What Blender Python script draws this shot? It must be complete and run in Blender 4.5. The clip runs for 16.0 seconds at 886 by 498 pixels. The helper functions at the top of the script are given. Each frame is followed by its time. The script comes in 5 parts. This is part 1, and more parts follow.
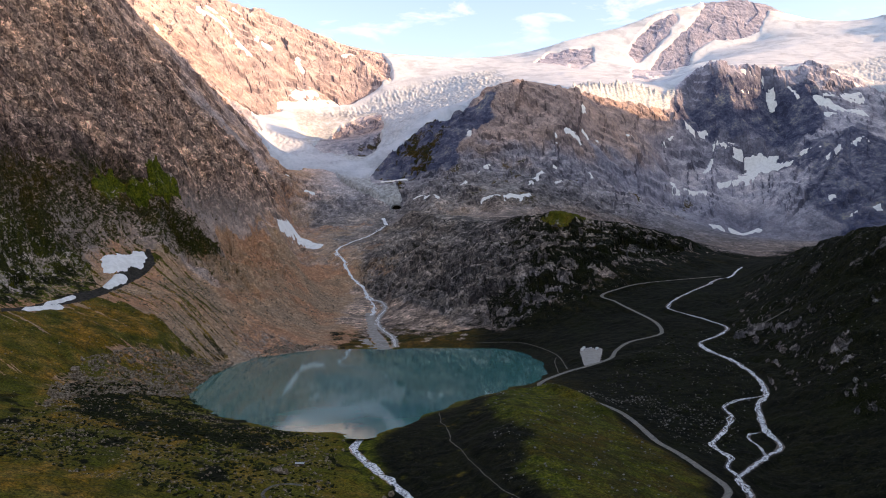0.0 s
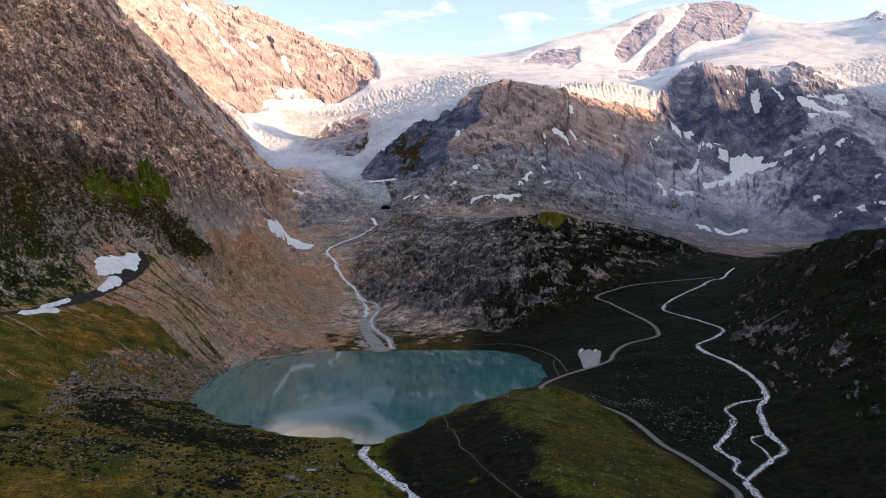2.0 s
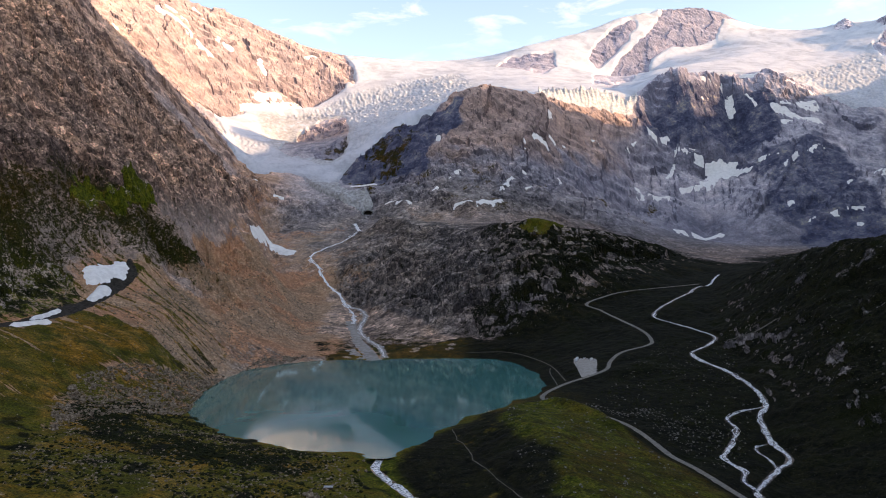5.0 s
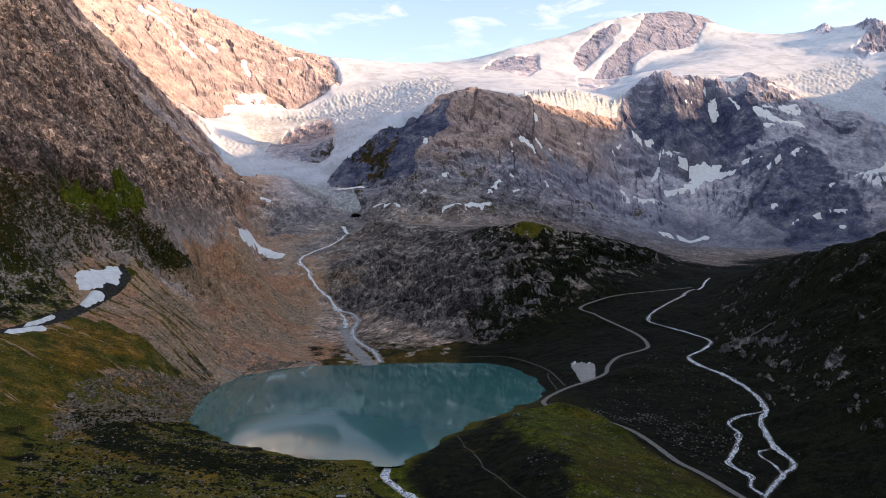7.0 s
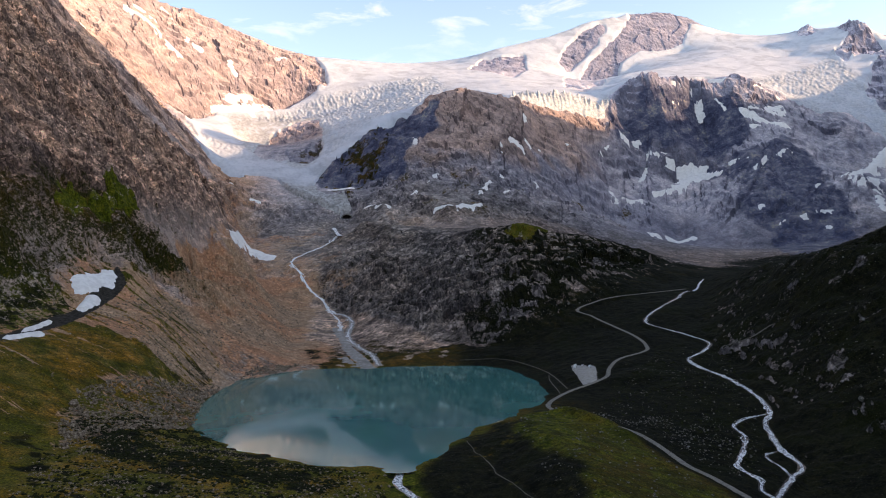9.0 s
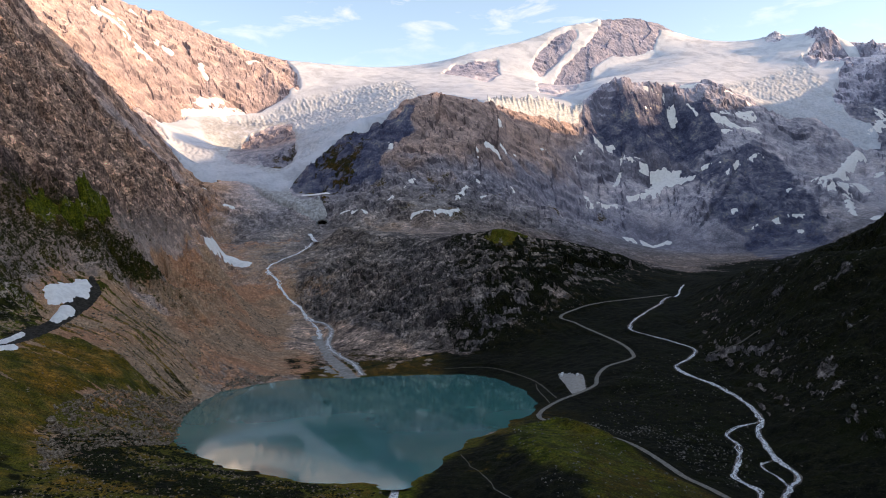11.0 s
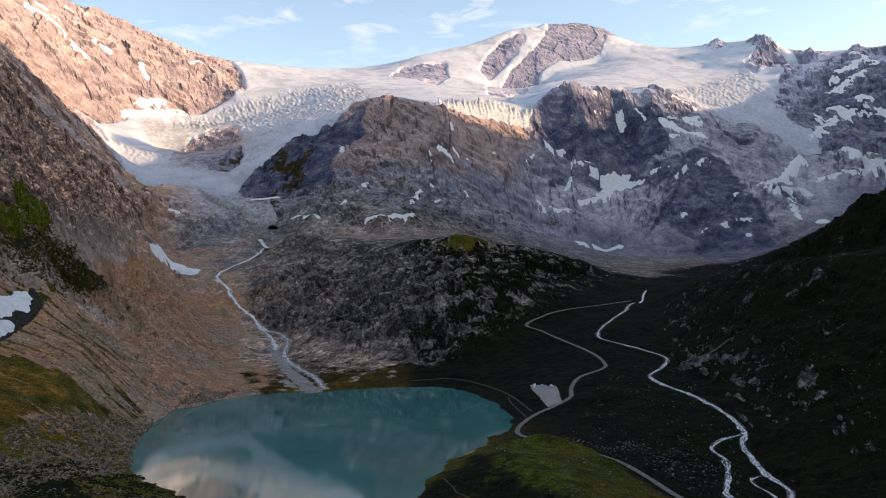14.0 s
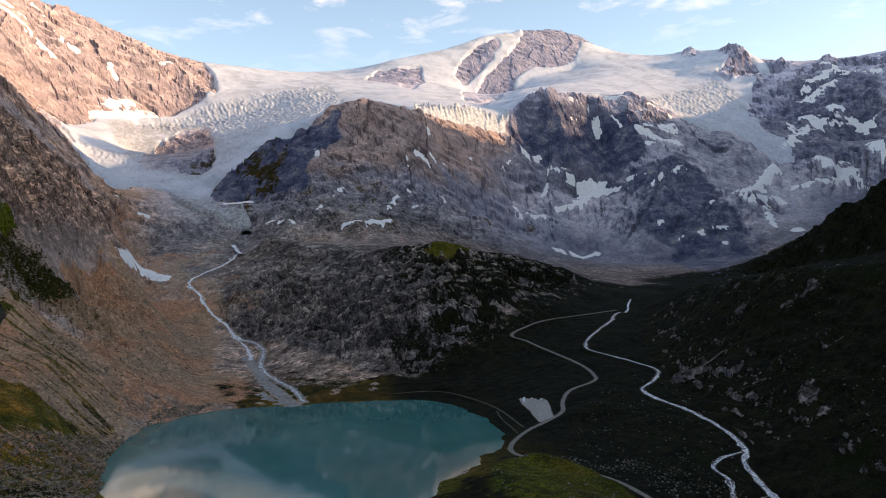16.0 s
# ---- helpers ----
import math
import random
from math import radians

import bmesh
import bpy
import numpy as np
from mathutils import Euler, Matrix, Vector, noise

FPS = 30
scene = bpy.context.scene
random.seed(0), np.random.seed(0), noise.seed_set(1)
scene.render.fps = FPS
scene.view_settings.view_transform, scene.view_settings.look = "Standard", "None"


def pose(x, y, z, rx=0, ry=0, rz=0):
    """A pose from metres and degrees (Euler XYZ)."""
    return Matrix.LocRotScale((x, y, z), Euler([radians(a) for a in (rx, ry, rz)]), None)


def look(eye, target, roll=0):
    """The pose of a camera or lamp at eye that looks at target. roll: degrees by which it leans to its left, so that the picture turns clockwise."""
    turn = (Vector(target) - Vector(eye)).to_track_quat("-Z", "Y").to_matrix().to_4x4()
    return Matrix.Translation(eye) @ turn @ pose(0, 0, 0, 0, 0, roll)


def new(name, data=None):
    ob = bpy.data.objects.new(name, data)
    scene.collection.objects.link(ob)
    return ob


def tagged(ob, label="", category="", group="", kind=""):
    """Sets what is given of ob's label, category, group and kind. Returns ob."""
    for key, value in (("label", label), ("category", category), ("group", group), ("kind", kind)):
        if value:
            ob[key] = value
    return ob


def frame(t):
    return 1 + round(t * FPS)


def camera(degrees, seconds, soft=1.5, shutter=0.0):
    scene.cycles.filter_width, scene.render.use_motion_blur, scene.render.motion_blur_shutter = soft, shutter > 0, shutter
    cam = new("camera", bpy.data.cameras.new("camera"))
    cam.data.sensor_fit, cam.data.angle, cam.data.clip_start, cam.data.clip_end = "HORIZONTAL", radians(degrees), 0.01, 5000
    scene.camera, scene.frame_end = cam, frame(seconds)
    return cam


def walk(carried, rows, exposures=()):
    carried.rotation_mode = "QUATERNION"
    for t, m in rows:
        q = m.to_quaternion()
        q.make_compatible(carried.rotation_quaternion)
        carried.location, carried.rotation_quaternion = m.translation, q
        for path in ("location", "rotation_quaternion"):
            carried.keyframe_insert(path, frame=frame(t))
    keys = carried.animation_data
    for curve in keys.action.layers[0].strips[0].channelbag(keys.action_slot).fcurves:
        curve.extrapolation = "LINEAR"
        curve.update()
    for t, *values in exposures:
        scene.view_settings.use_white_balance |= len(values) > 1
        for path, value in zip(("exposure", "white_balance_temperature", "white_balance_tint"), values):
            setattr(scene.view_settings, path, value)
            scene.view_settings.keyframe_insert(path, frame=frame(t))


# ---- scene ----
cam = camera(57.77, 16.0, 1.0)
PATH = [
    (0.0, pose(-0, 0, 133.94, 89.395, 1.193, -0.013)),
    (0.5, pose(-4.44, -0.02, 134.93, 89.346, 1.168, -0.343)),
    (1.0, pose(-8.87, 0.16, 136.15, 89.284, 1.162, -0.648)),
    (1.5, pose(-13.37, 0.45, 137.33, 89.25, 1.133, -0.964)),
    (2.0, pose(-17.83, 0.75, 138.77, 89.249, 1.147, -1.278)),
    (2.5, pose(-22.22, 1.05, 140.05, 89.275, 1.148, -1.593)),
    (3.0, pose(-26.83, 1.5, 141.34, 89.304, 1.147, -1.929)),
    (3.5, pose(-31.44, 1.84, 142.67, 89.319, 1.19, -2.271)),
    (4.0, pose(-36.14, 2.02, 144.13, 89.333, 1.187, -2.639)),
    (6.5, pose(-59.55, 4.68, 149.91, 89.43, 1.191, -4.409)),
    (7.0, pose(-64.44, 5.25, 150.97, 89.437, 1.189, -4.755)),
    (7.5, pose(-69.05, 5.92, 152.02, 89.449, 1.208, -5.064)),
    (8.0, pose(-73.77, 6.94, 153.04, 89.463, 1.237, -5.371)),
    (8.5, pose(-78.48, 8.15, 154.03, 89.472, 1.268, -5.681)),
    (9.0, pose(-83.13, 9.59, 154.93, 89.395, 1.3, -5.95)),
    (11.5, pose(-100.91, 29.95, 160.42, 89.68, 1.498, -8.864)),
    (12.0, pose(-103.31, 35.71, 161.48, 89.698, 1.498, -9.618)),
    (12.5, pose(-106.21, 41.76, 162.44, 89.686, 1.556, -10.035)),
    (13.0, pose(-109.91, 48.11, 163.23, 89.657, 1.653, -10.636)),
    (13.5, pose(-114.44, 55.09, 164.33, 89.647, 1.726, -11.312)),
    (14.0, pose(-118.69, 62.94, 165.32, 89.719, 1.721, -12.098)),
    (14.5, pose(-122.26, 71.53, 166.11, 89.828, 1.62, -12.85)),
    (15.0, pose(-124.95, 80.35, 167.08, 89.891, 1.509, -13.371)),
    (15.5, pose(-126.93, 89.04, 168.14, 89.954, 1.438, -13.863)),
    (16.0, pose(-128.58, 97.57, 168.99, 90.03, 1.419, -14.206)),
]
walk(cam, PATH, [(0.0, 1.83, 8400, 18), (8.0, 1.73, 8100, 16), (16.0, 1.47, 7850, 13)])

# ---- sky and sun ----
SUN_TURN, SUN_HEIGHT = 104.0, 13.0   # degrees from +y towards +x, degrees up
world = bpy.data.worlds.new("world")
scene.world = world
world.use_nodes = True
wn, wl = world.node_tree.nodes, world.node_tree.links
wn.clear()
sky = wn.new("ShaderNodeTexSky")
sky.sky_type, sky.sun_disc = "NISHITA", False
sky.sun_elevation, sky.sun_rotation = radians(SUN_HEIGHT), radians(SUN_TURN)
sky.altitude, sky.air_density, sky.dust_density, sky.ozone_density = 2000, 1.0, 2.6, 1.2
where = wn.new("ShaderNodeTexCoord")
flat = wn.new("ShaderNodeMapping")
flat.inputs["Scale"].default_value = (1.0, 1.0, 3.6)
wl.new(where.outputs["Generated"], flat.inputs["Vector"])
puffs = wn.new("ShaderNodeTexNoise")
puffs.inputs["Scale"].default_value, puffs.inputs["Detail"].default_value, puffs.inputs["Roughness"].default_value = 11.0, 7.0, 0.6
puffs.inputs["Distortion"].default_value = 0.4
wl.new(flat.outputs["Vector"], puffs.inputs["Vector"])
cut = wn.new("ShaderNodeMapRange")
cut.inputs["From Min"].default_value, cut.inputs["From Max"].default_value = 0.53, 0.9
cut.inputs["To Max"].default_value = 0.24
wl.new(puffs.outputs["Fac"], cut.inputs["Value"])
clouds = wn.new("ShaderNodeMix")
clouds.data_type = "RGBA"
clouds.inputs[7].default_value = (10.5, 8.6, 7.8, 1)
split = wn.new("ShaderNodeSeparateXYZ")
wl.new(where.outputs["Generated"], split.inputs["Vector"])
rise = wn.new("ShaderNodeMapRange")   # the cloud is denser higher up
rise.inputs["From Min"].default_value, rise.inputs["From Max"].default_value = 0.235, 0.3
rise.inputs["To Min"].default_value, rise.inputs["To Max"].default_value = 0.35, 2.0
wl.new(split.outputs["Z"], rise.inputs["Value"])
dense_cloud = wn.new("ShaderNodeMath")
dense_cloud.operation = "MULTIPLY"
wl.new(cut.outputs["Result"], dense_cloud.inputs[0])
wl.new(rise.outputs["Result"], dense_cloud.inputs[1])
wl.new(dense_cloud.outputs["Value"], clouds.inputs[0])
wl.new(sky.outputs["Color"], clouds.inputs[6])
glow = wn.new("ShaderNodeBackground")
glow.inputs["Strength"].default_value = 0.13
wl.new(clouds.outputs[2], glow.inputs["Color"])
out = wn.new("ShaderNodeOutputWorld")
wl.new(glow.outputs["Background"], out.inputs["Surface"])

sun = new("sun", bpy.data.lights.new("sun", "SUN"))
sun.data.energy, sun.data.angle, sun.data.color = 2.45, radians(0.5), (1.0, 0.73, 0.5)
a, e = radians(SUN_TURN), radians(SUN_HEIGHT)
sun.matrix_world = look((0, 0, 0), (-math.sin(a) * math.cos(e), -math.cos(a) * math.cos(e), -math.sin(e)))
tagged(sun, kind="structure")


# ---- materials ----
def material(name, rough=0.9):
    m = bpy.data.materials.new(name)
    m.use_nodes = True
    m.node_tree.nodes["Principled BSDF"].inputs["Roughness"].default_value = rough
    m.node_tree.nodes["Principled BSDF"].inputs["Specular IOR Level"].default_value = 0.06
    return m, m.node_tree.nodes, m.node_tree.links, m.node_tree.nodes["Principled BSDF"]


def noise_node(n, l, place, scale, detail=6, rough=0.6, warp=0.0):
    k = n.new("ShaderNodeTexNoise")
    k.inputs["Scale"].default_value, k.inputs["Detail"].default_value = scale, detail
    k.inputs["Roughness"].default_value, k.inputs["Distortion"].default_value = rough, warp
    l.new(place, k.inputs["Vector"])
    return k.outputs["Fac"]


def ramp(n, l, fac, *stops):
    k = n.new("ShaderNodeValToRGB")
    k.color_ramp.elements.remove(k.color_ramp.elements[1])
    for i, (at, colour) in enumerate(stops):
        e = k.color_ramp.elements[0] if i == 0 else k.color_ramp.elements.new(at)
        e.position, e.color = at, (*colour, 1)
    l.new(fac, k.inputs["Fac"])
    return k.outputs["Color"]


def mix(n, l, fac, a, b, how="MIX"):
    k = n.new("ShaderNodeMix")
    k.data_type, k.blend_type = "RGBA", how
    for socket, value in ((k.inputs[0], fac), (k.inputs[6], a), (k.inputs[7], b)):
        if isinstance(value, (int, float)):
            socket.default_value = value
        elif isinstance(value, tuple):
            socket.default_value = (*value, 1)
        else:
            l.new(value, socket)
    return k.outputs[2]


def span(n, l, value, a, b, c=0.0, d=1.0):
    k = n.new("ShaderNodeMapRange")
    for socket, number in zip(("From Min", "From Max", "To Min", "To Max"), (a, b, c, d)):
        k.inputs[socket].default_value = number
    l.new(value, k.inputs["Value"])
    return k.outputs["Result"]


def land_material():
    """Rock, scree, turf and heath, mixed by the cover that each place carries."""
    m, n, l, bsdf = material("land")
    place = n.new("ShaderNodeNewGeometry").outputs["Position"]
    cover = n.new("ShaderNodeAttribute")
    cover.attribute_name = "cover"
    parts = n.new("ShaderNodeSeparateColor")
    l.new(cover.outputs["Color"], parts.inputs["Color"])
    grass, scree, red, heath = parts.outputs[0], parts.outputs[1], parts.outputs[2], cover.outputs["Alpha"]
    upright = n.new("ShaderNodeMapping")
    upright.inputs["Scale"].default_value = (1.0, 1.0, 0.85)
    l.new(place, upright.inputs["Vector"])
    grain_ = upright.outputs["Vector"]
    big, mid, fine = noise_node(n, l, place, 0.007, 6, 0.6, 0.4), noise_node(n, l, grain_, 0.05, 7, 0.62, 0.5), noise_node(n, l, place, 0.33, 6, 0.7, 0.3)
    eight = noise_node(n, l, grain_, 0.13, 6, 0.7, 0.6)

    def blocks(scale, wander):
        """Broken blocks: how far a place lies from a block's rim, and a value for each block."""
        swirl = n.new("ShaderNodeTexNoise")
        swirl.inputs["Scale"].default_value, swirl.inputs["Detail"].default_value = scale * 0.9, 4
        l.new(grain_, swirl.inputs["Vector"])
        shift = n.new("ShaderNodeVectorMath")
        shift.operation = "MULTIPLY_ADD"
        shift.inputs[1].default_value = (wander, wander, wander)
        l.new(swirl.outputs["Color"], shift.inputs[0])
        l.new(grain_, shift.inputs[2])
        rim, cell = n.new("ShaderNodeTexVoronoi"), n.new("ShaderNodeTexVoronoi")
        rim.feature = "DISTANCE_TO_EDGE"
        for k in (rim, cell):
            k.inputs["Scale"].default_value = scale
            l.new(shift.outputs["Vector"], k.inputs["Vector"])
        value = n.new("ShaderNodeSeparateColor")
        l.new(cell.outputs["Color"], value.inputs["Color"])
        return rim.outputs["Distance"], value.outputs[0]

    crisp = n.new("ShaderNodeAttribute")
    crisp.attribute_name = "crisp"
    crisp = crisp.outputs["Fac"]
    lush = n.new("ShaderNodeAttribute")
    lush.attribute_name = "lush"
    lush = lush.outputs["Fac"]
    def broken(value, by, amount, soft=0.14):
        """A cover's soft edge, broken up into patches."""
        k = n.new("ShaderNodeMath")
        k.operation = "MULTIPLY_ADD"
        k.inputs[1].default_value = amount
        l.new(by, k.inputs[0])
        l.new(value, k.inputs[2])
        return span(n, l, k.outputs["Value"], 0.5 - soft + amount / 2, 0.5 + soft + amount / 2)

    grass, scree = broken(grass, mix(n, l, 0.5, eight, fine), 1.6, 0.07), broken(scree, mix(n, l, 0.5, mid, fine), 1.6)
    rim_a, value_a = blocks(0.1, 5.0)
    _, value_b = blocks(0.3, 1.6)
    coarse = noise_node(n, l, place, 0.02, 9, 0.68, 0.0)
    speck = noise_node(n, l, place, 0.11, 8, 0.74, 0.0)
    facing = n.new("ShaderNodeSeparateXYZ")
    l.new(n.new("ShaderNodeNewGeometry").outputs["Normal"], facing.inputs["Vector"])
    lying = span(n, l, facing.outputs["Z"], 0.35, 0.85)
    rock = ramp(n, l, mix(n, l, 0.5, coarse, speck), (0.42, (0.12, 0.11, 0.102)), (0.5, (0.235, 0.215, 0.198)), (0.56, (0.32, 0.293, 0.27)), (0.64, (0.43, 0.4, 0.366)))
    rock = mix(n, l, 1.0, rock, ramp(n, l, big, (0.4, (0.78, 0.78, 0.8)), (0.5, (0.98, 0.96, 0.95)), (0.6, (1.18, 1.1, 1.02))), "MULTIPLY")
    # far rock paler and bluer: distance haze put into the colour
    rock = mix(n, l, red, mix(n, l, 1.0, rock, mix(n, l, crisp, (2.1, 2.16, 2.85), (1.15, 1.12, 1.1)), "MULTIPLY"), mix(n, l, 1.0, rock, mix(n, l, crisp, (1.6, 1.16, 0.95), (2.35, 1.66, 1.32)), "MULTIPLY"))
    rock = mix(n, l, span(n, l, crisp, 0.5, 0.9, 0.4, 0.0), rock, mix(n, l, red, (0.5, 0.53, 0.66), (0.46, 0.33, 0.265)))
    # steep rock darkened and ledges paled: relief shading put into the colour
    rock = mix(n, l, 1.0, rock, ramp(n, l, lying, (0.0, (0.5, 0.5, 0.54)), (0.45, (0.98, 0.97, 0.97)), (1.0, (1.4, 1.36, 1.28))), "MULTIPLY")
    near = span(n, l, crisp, 0.45, 1.0)
    rock = mix(n, l, near, rock, mix(n, l, 1.0, rock, ramp(n, l, value_a, (0.0, (0.52, 0.52, 0.52)), (0.6, (1.0, 1.0, 1.0)), (1.0, (1.5, 1.46, 1.42))), "MULTIPLY"))
    rock = mix(n, l, near, rock, mix(n, l, 1.0, rock, ramp(n, l, value_b, (0.0, (0.5, 0.5, 0.5)), (0.5, (1.0, 1.0, 1.0)), (1.0, (1.5, 1.47, 1.44))), "MULTIPLY"))
    cracked = mix(n, l, span(n, l, rim_a, 0.0, 0.07, 0.75, 0.0), rock, mix(n, l, 1.0, rock, (0.25, 0.24, 0.24), "MULTIPLY"))
    rock = mix(n, l, near, rock, cracked)
    dark_spots = mix(n, l, span(n, l, speck, 0.55, 0.575, 0.0, 0.7), rock, mix(n, l, 1.0, rock, (0.26, 0.27, 0.24), "MULTIPLY"))
    rock = mix(n, l, near, rock, dark_spots)
    # heath cover also darkens bare rock, for dark stone and painted shade alike
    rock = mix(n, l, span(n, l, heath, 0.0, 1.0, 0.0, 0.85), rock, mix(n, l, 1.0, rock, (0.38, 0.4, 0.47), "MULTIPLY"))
    # dark blue colour that stands for shade on steep faces
    shade_tint = n.new("ShaderNodeAttribute")
    shade_tint.attribute_name = "shade_tint"
    shade_rock = ramp(n, l, mix(n, l, 0.4, coarse, speck), (0.42, (0.04, 0.046, 0.082)), (0.5, (0.088, 0.097, 0.155)), (0.56, (0.165, 0.168, 0.21)), (0.62, (0.34, 0.31, 0.27)))
    rock = mix(n, l, broken(shade_tint.outputs["Fac"], mix(n, l, 0.5, mid, speck), 1.4), rock, shade_rock)
    debris = ramp(n, l, mid, (0.38, (0.3, 0.285, 0.275)), (0.6, (0.5, 0.48, 0.465)))
    rock = mix(n, l, lush, rock, mix(n, l, red, debris, mix(n, l, 1.0, debris, (1.25, 0.98, 0.86), "MULTIPLY")))
    stones = ramp(n, l, fine, (0.38, (0.3, 0.212, 0.148)), (0.5, (0.37, 0.265, 0.188)), (0.64, (0.48, 0.36, 0.268)))
    stones = mix(n, l, 1.0, stones, ramp(n, l, mid, (0.38, (0.76, 0.73, 0.7)), (0.5, (1.0, 0.96, 0.93)), (0.62, (1.2, 1.12, 1.05))), "MULTIPLY")
    stones = mix(n, l, 1.0, stones, ramp(n, l, big, (0.42, (1.14, 0.84, 0.7)), (0.5, (1.06, 0.92, 0.82)), (0.58, (0.95, 0.9, 0.85))), "MULTIPLY")
    stones = mix(n, l, 1.0, stones, ramp(n, l, value_b, (0.0, (0.84, 0.84, 0.84)), (0.7, (1.0, 1.0, 1.0)), (1.0, (1.3, 1.3, 1.3))), "MULTIPLY")
    turf = ramp(n, l, mid, (0.38, (0.1, 0.07, 0.008)), (0.5, (0.185, 0.108, 0.015)), (0.62, (0.31, 0.172, 0.04)))
    sward = noise_node(n, l, place, 0.022, 5, 0.6, 0.6)
    turf = mix(n, l, 1.0, turf, ramp(n, l, sward, (0.4, (0.5, 0.72, 0.6)), (0.5, (0.95, 1.0, 1.0)), (0.6, (1.3, 1.12, 0.9))), "MULTIPLY")
    turf = mix(n, l, span(n, l, eight, 0.47, 0.6, 0.0, 0.6), turf, (0.032, 0.037, 0.012))
    turf = mix(n, l, span(n, l, fine, 0.48, 0.62, 0.0, 0.6), turf, (0.03, 0.034, 0.012))
    # heath leaves, kept near black so the colour holds the hillside's deep shade
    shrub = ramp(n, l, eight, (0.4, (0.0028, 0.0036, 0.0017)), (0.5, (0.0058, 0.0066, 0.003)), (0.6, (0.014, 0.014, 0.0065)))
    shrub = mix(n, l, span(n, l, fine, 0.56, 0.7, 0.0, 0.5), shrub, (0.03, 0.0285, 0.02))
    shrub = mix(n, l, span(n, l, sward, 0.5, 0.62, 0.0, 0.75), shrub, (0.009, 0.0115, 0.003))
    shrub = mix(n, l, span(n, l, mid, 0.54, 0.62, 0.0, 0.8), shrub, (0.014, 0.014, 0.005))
    shrub = mix(n, l, span(n, l, noise_node(n, l, place, 0.8, 3, 0.5), 0.68, 0.74), shrub, (0.09, 0.085, 0.072))
    rich = ramp(n, l, eight, (0.38, (0.026, 0.036, 0.003)), (0.5, (0.072, 0.086, 0.007)), (0.62, (0.145, 0.136, 0.014)))
    rich = mix(n, l, span(n, l, fine, 0.5, 0.64, 0.0, 0.55), rich, (0.025, 0.034, 0.01))
    turf = mix(n, l, lush, turf, rich)
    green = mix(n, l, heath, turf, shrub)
    colour = mix(n, l, scree, rock, stones)
    tuft = noise_node(n, l, place, 0.75, 4, 0.6, 0.4)
    green = mix(n, l, 1.0, green, ramp(n, l, tuft, (0.38, (0.5, 0.5, 0.5)), (0.5, (0.95, 0.95, 0.95)), (0.62, (1.6, 1.5, 1.4))), "MULTIPLY")
    colour = mix(n, l, 1.0, colour, ramp(n, l, tuft, (0.38, (0.8, 0.79, 0.78)), (0.5, (1.0, 1.0, 1.0)), (0.62, (1.25, 1.23, 1.2))), "MULTIPLY")
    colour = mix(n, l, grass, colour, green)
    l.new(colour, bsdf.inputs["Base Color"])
    bump = n.new("ShaderNodeBump")
    bump.inputs["Strength"].default_value, bump.inputs["Distance"].default_value = 0.5, 2.6
    l.new(mix(n, l, grass, mix(n, l, scree, mix(n, l, near, (0.35, 0.35, 0.35), (0.9, 0.9, 0.9)), (0.3, 0.3, 0.3)), (0.25, 0.25, 0.25)), bump.inputs["Strength"])
    l.new(mix(n, l, span(n, l, crisp, 0.45, 1.0, 0.0, 0.4), noise_node(n, l, place, 0.14, 10, 0.66), span(n, l, rim_a, 0.0, 0.35)), bump.inputs["Height"])
    l.new(bump.outputs["Normal"], bsdf.inputs["Normal"])
    return m


def snow_material():
    """Snow and ice; the cover says where grit lies on it and where it is broken ice."""
    m, n, l, bsdf = material("snow", 0.6)
    place = n.new("ShaderNodeNewGeometry").outputs["Position"]
    cover = n.new("ShaderNodeAttribute")
    cover.attribute_name = "cover"
    parts = n.new("ShaderNodeSeparateColor")
    l.new(cover.outputs["Color"], parts.inputs["Color"])
    streak = noise_node(n, l, place, 0.012, 8, 0.65, 0.6)
    dust = noise_node(n, l, place, 0.12, 7, 0.65, 0.4)
    colour = ramp(n, l, streak, (0.38, (0.46, 0.49, 0.545)), (0.5, (0.595, 0.628, 0.685)), (0.62, (0.68, 0.706, 0.755)))
    colour = mix(n, l, span(n, l, dust, 0.55, 0.85, 0.0, 0.45), colour, (0.45, 0.43, 0.41))
    ice = ramp(n, l, dust, (0.4, (0.3, 0.35, 0.4)), (0.5, (0.5, 0.53, 0.56)), (0.6, (0.7, 0.7, 0.7)))
    colour = mix(n, l, parts.outputs[1], colour, ice)
    grit = ramp(n, l, dust, (0.38, (0.26, 0.255, 0.25)), (0.5, (0.4, 0.395, 0.39)), (0.62, (0.58, 0.575, 0.57)))
    colour = mix(n, l, parts.outputs[0], colour, grit)
    colour = mix(n, l, parts.outputs[2], colour, ramp(n, l, dust, (0.4, (0.81, 0.785, 0.75)), (0.55, (0.93, 0.905, 0.87))))
    l.new(colour, bsdf.inputs["Base Color"])
    bump = n.new("ShaderNodeBump")
    bump.inputs["Strength"].default_value, bump.inputs["Distance"].default_value = 0.3, 1.6
    l.new(noise_node(n, l, place, 0.08, 8, 0.65), bump.inputs["Height"])
    l.new(bump.outputs["Normal"], bsdf.inputs["Normal"])
    return m


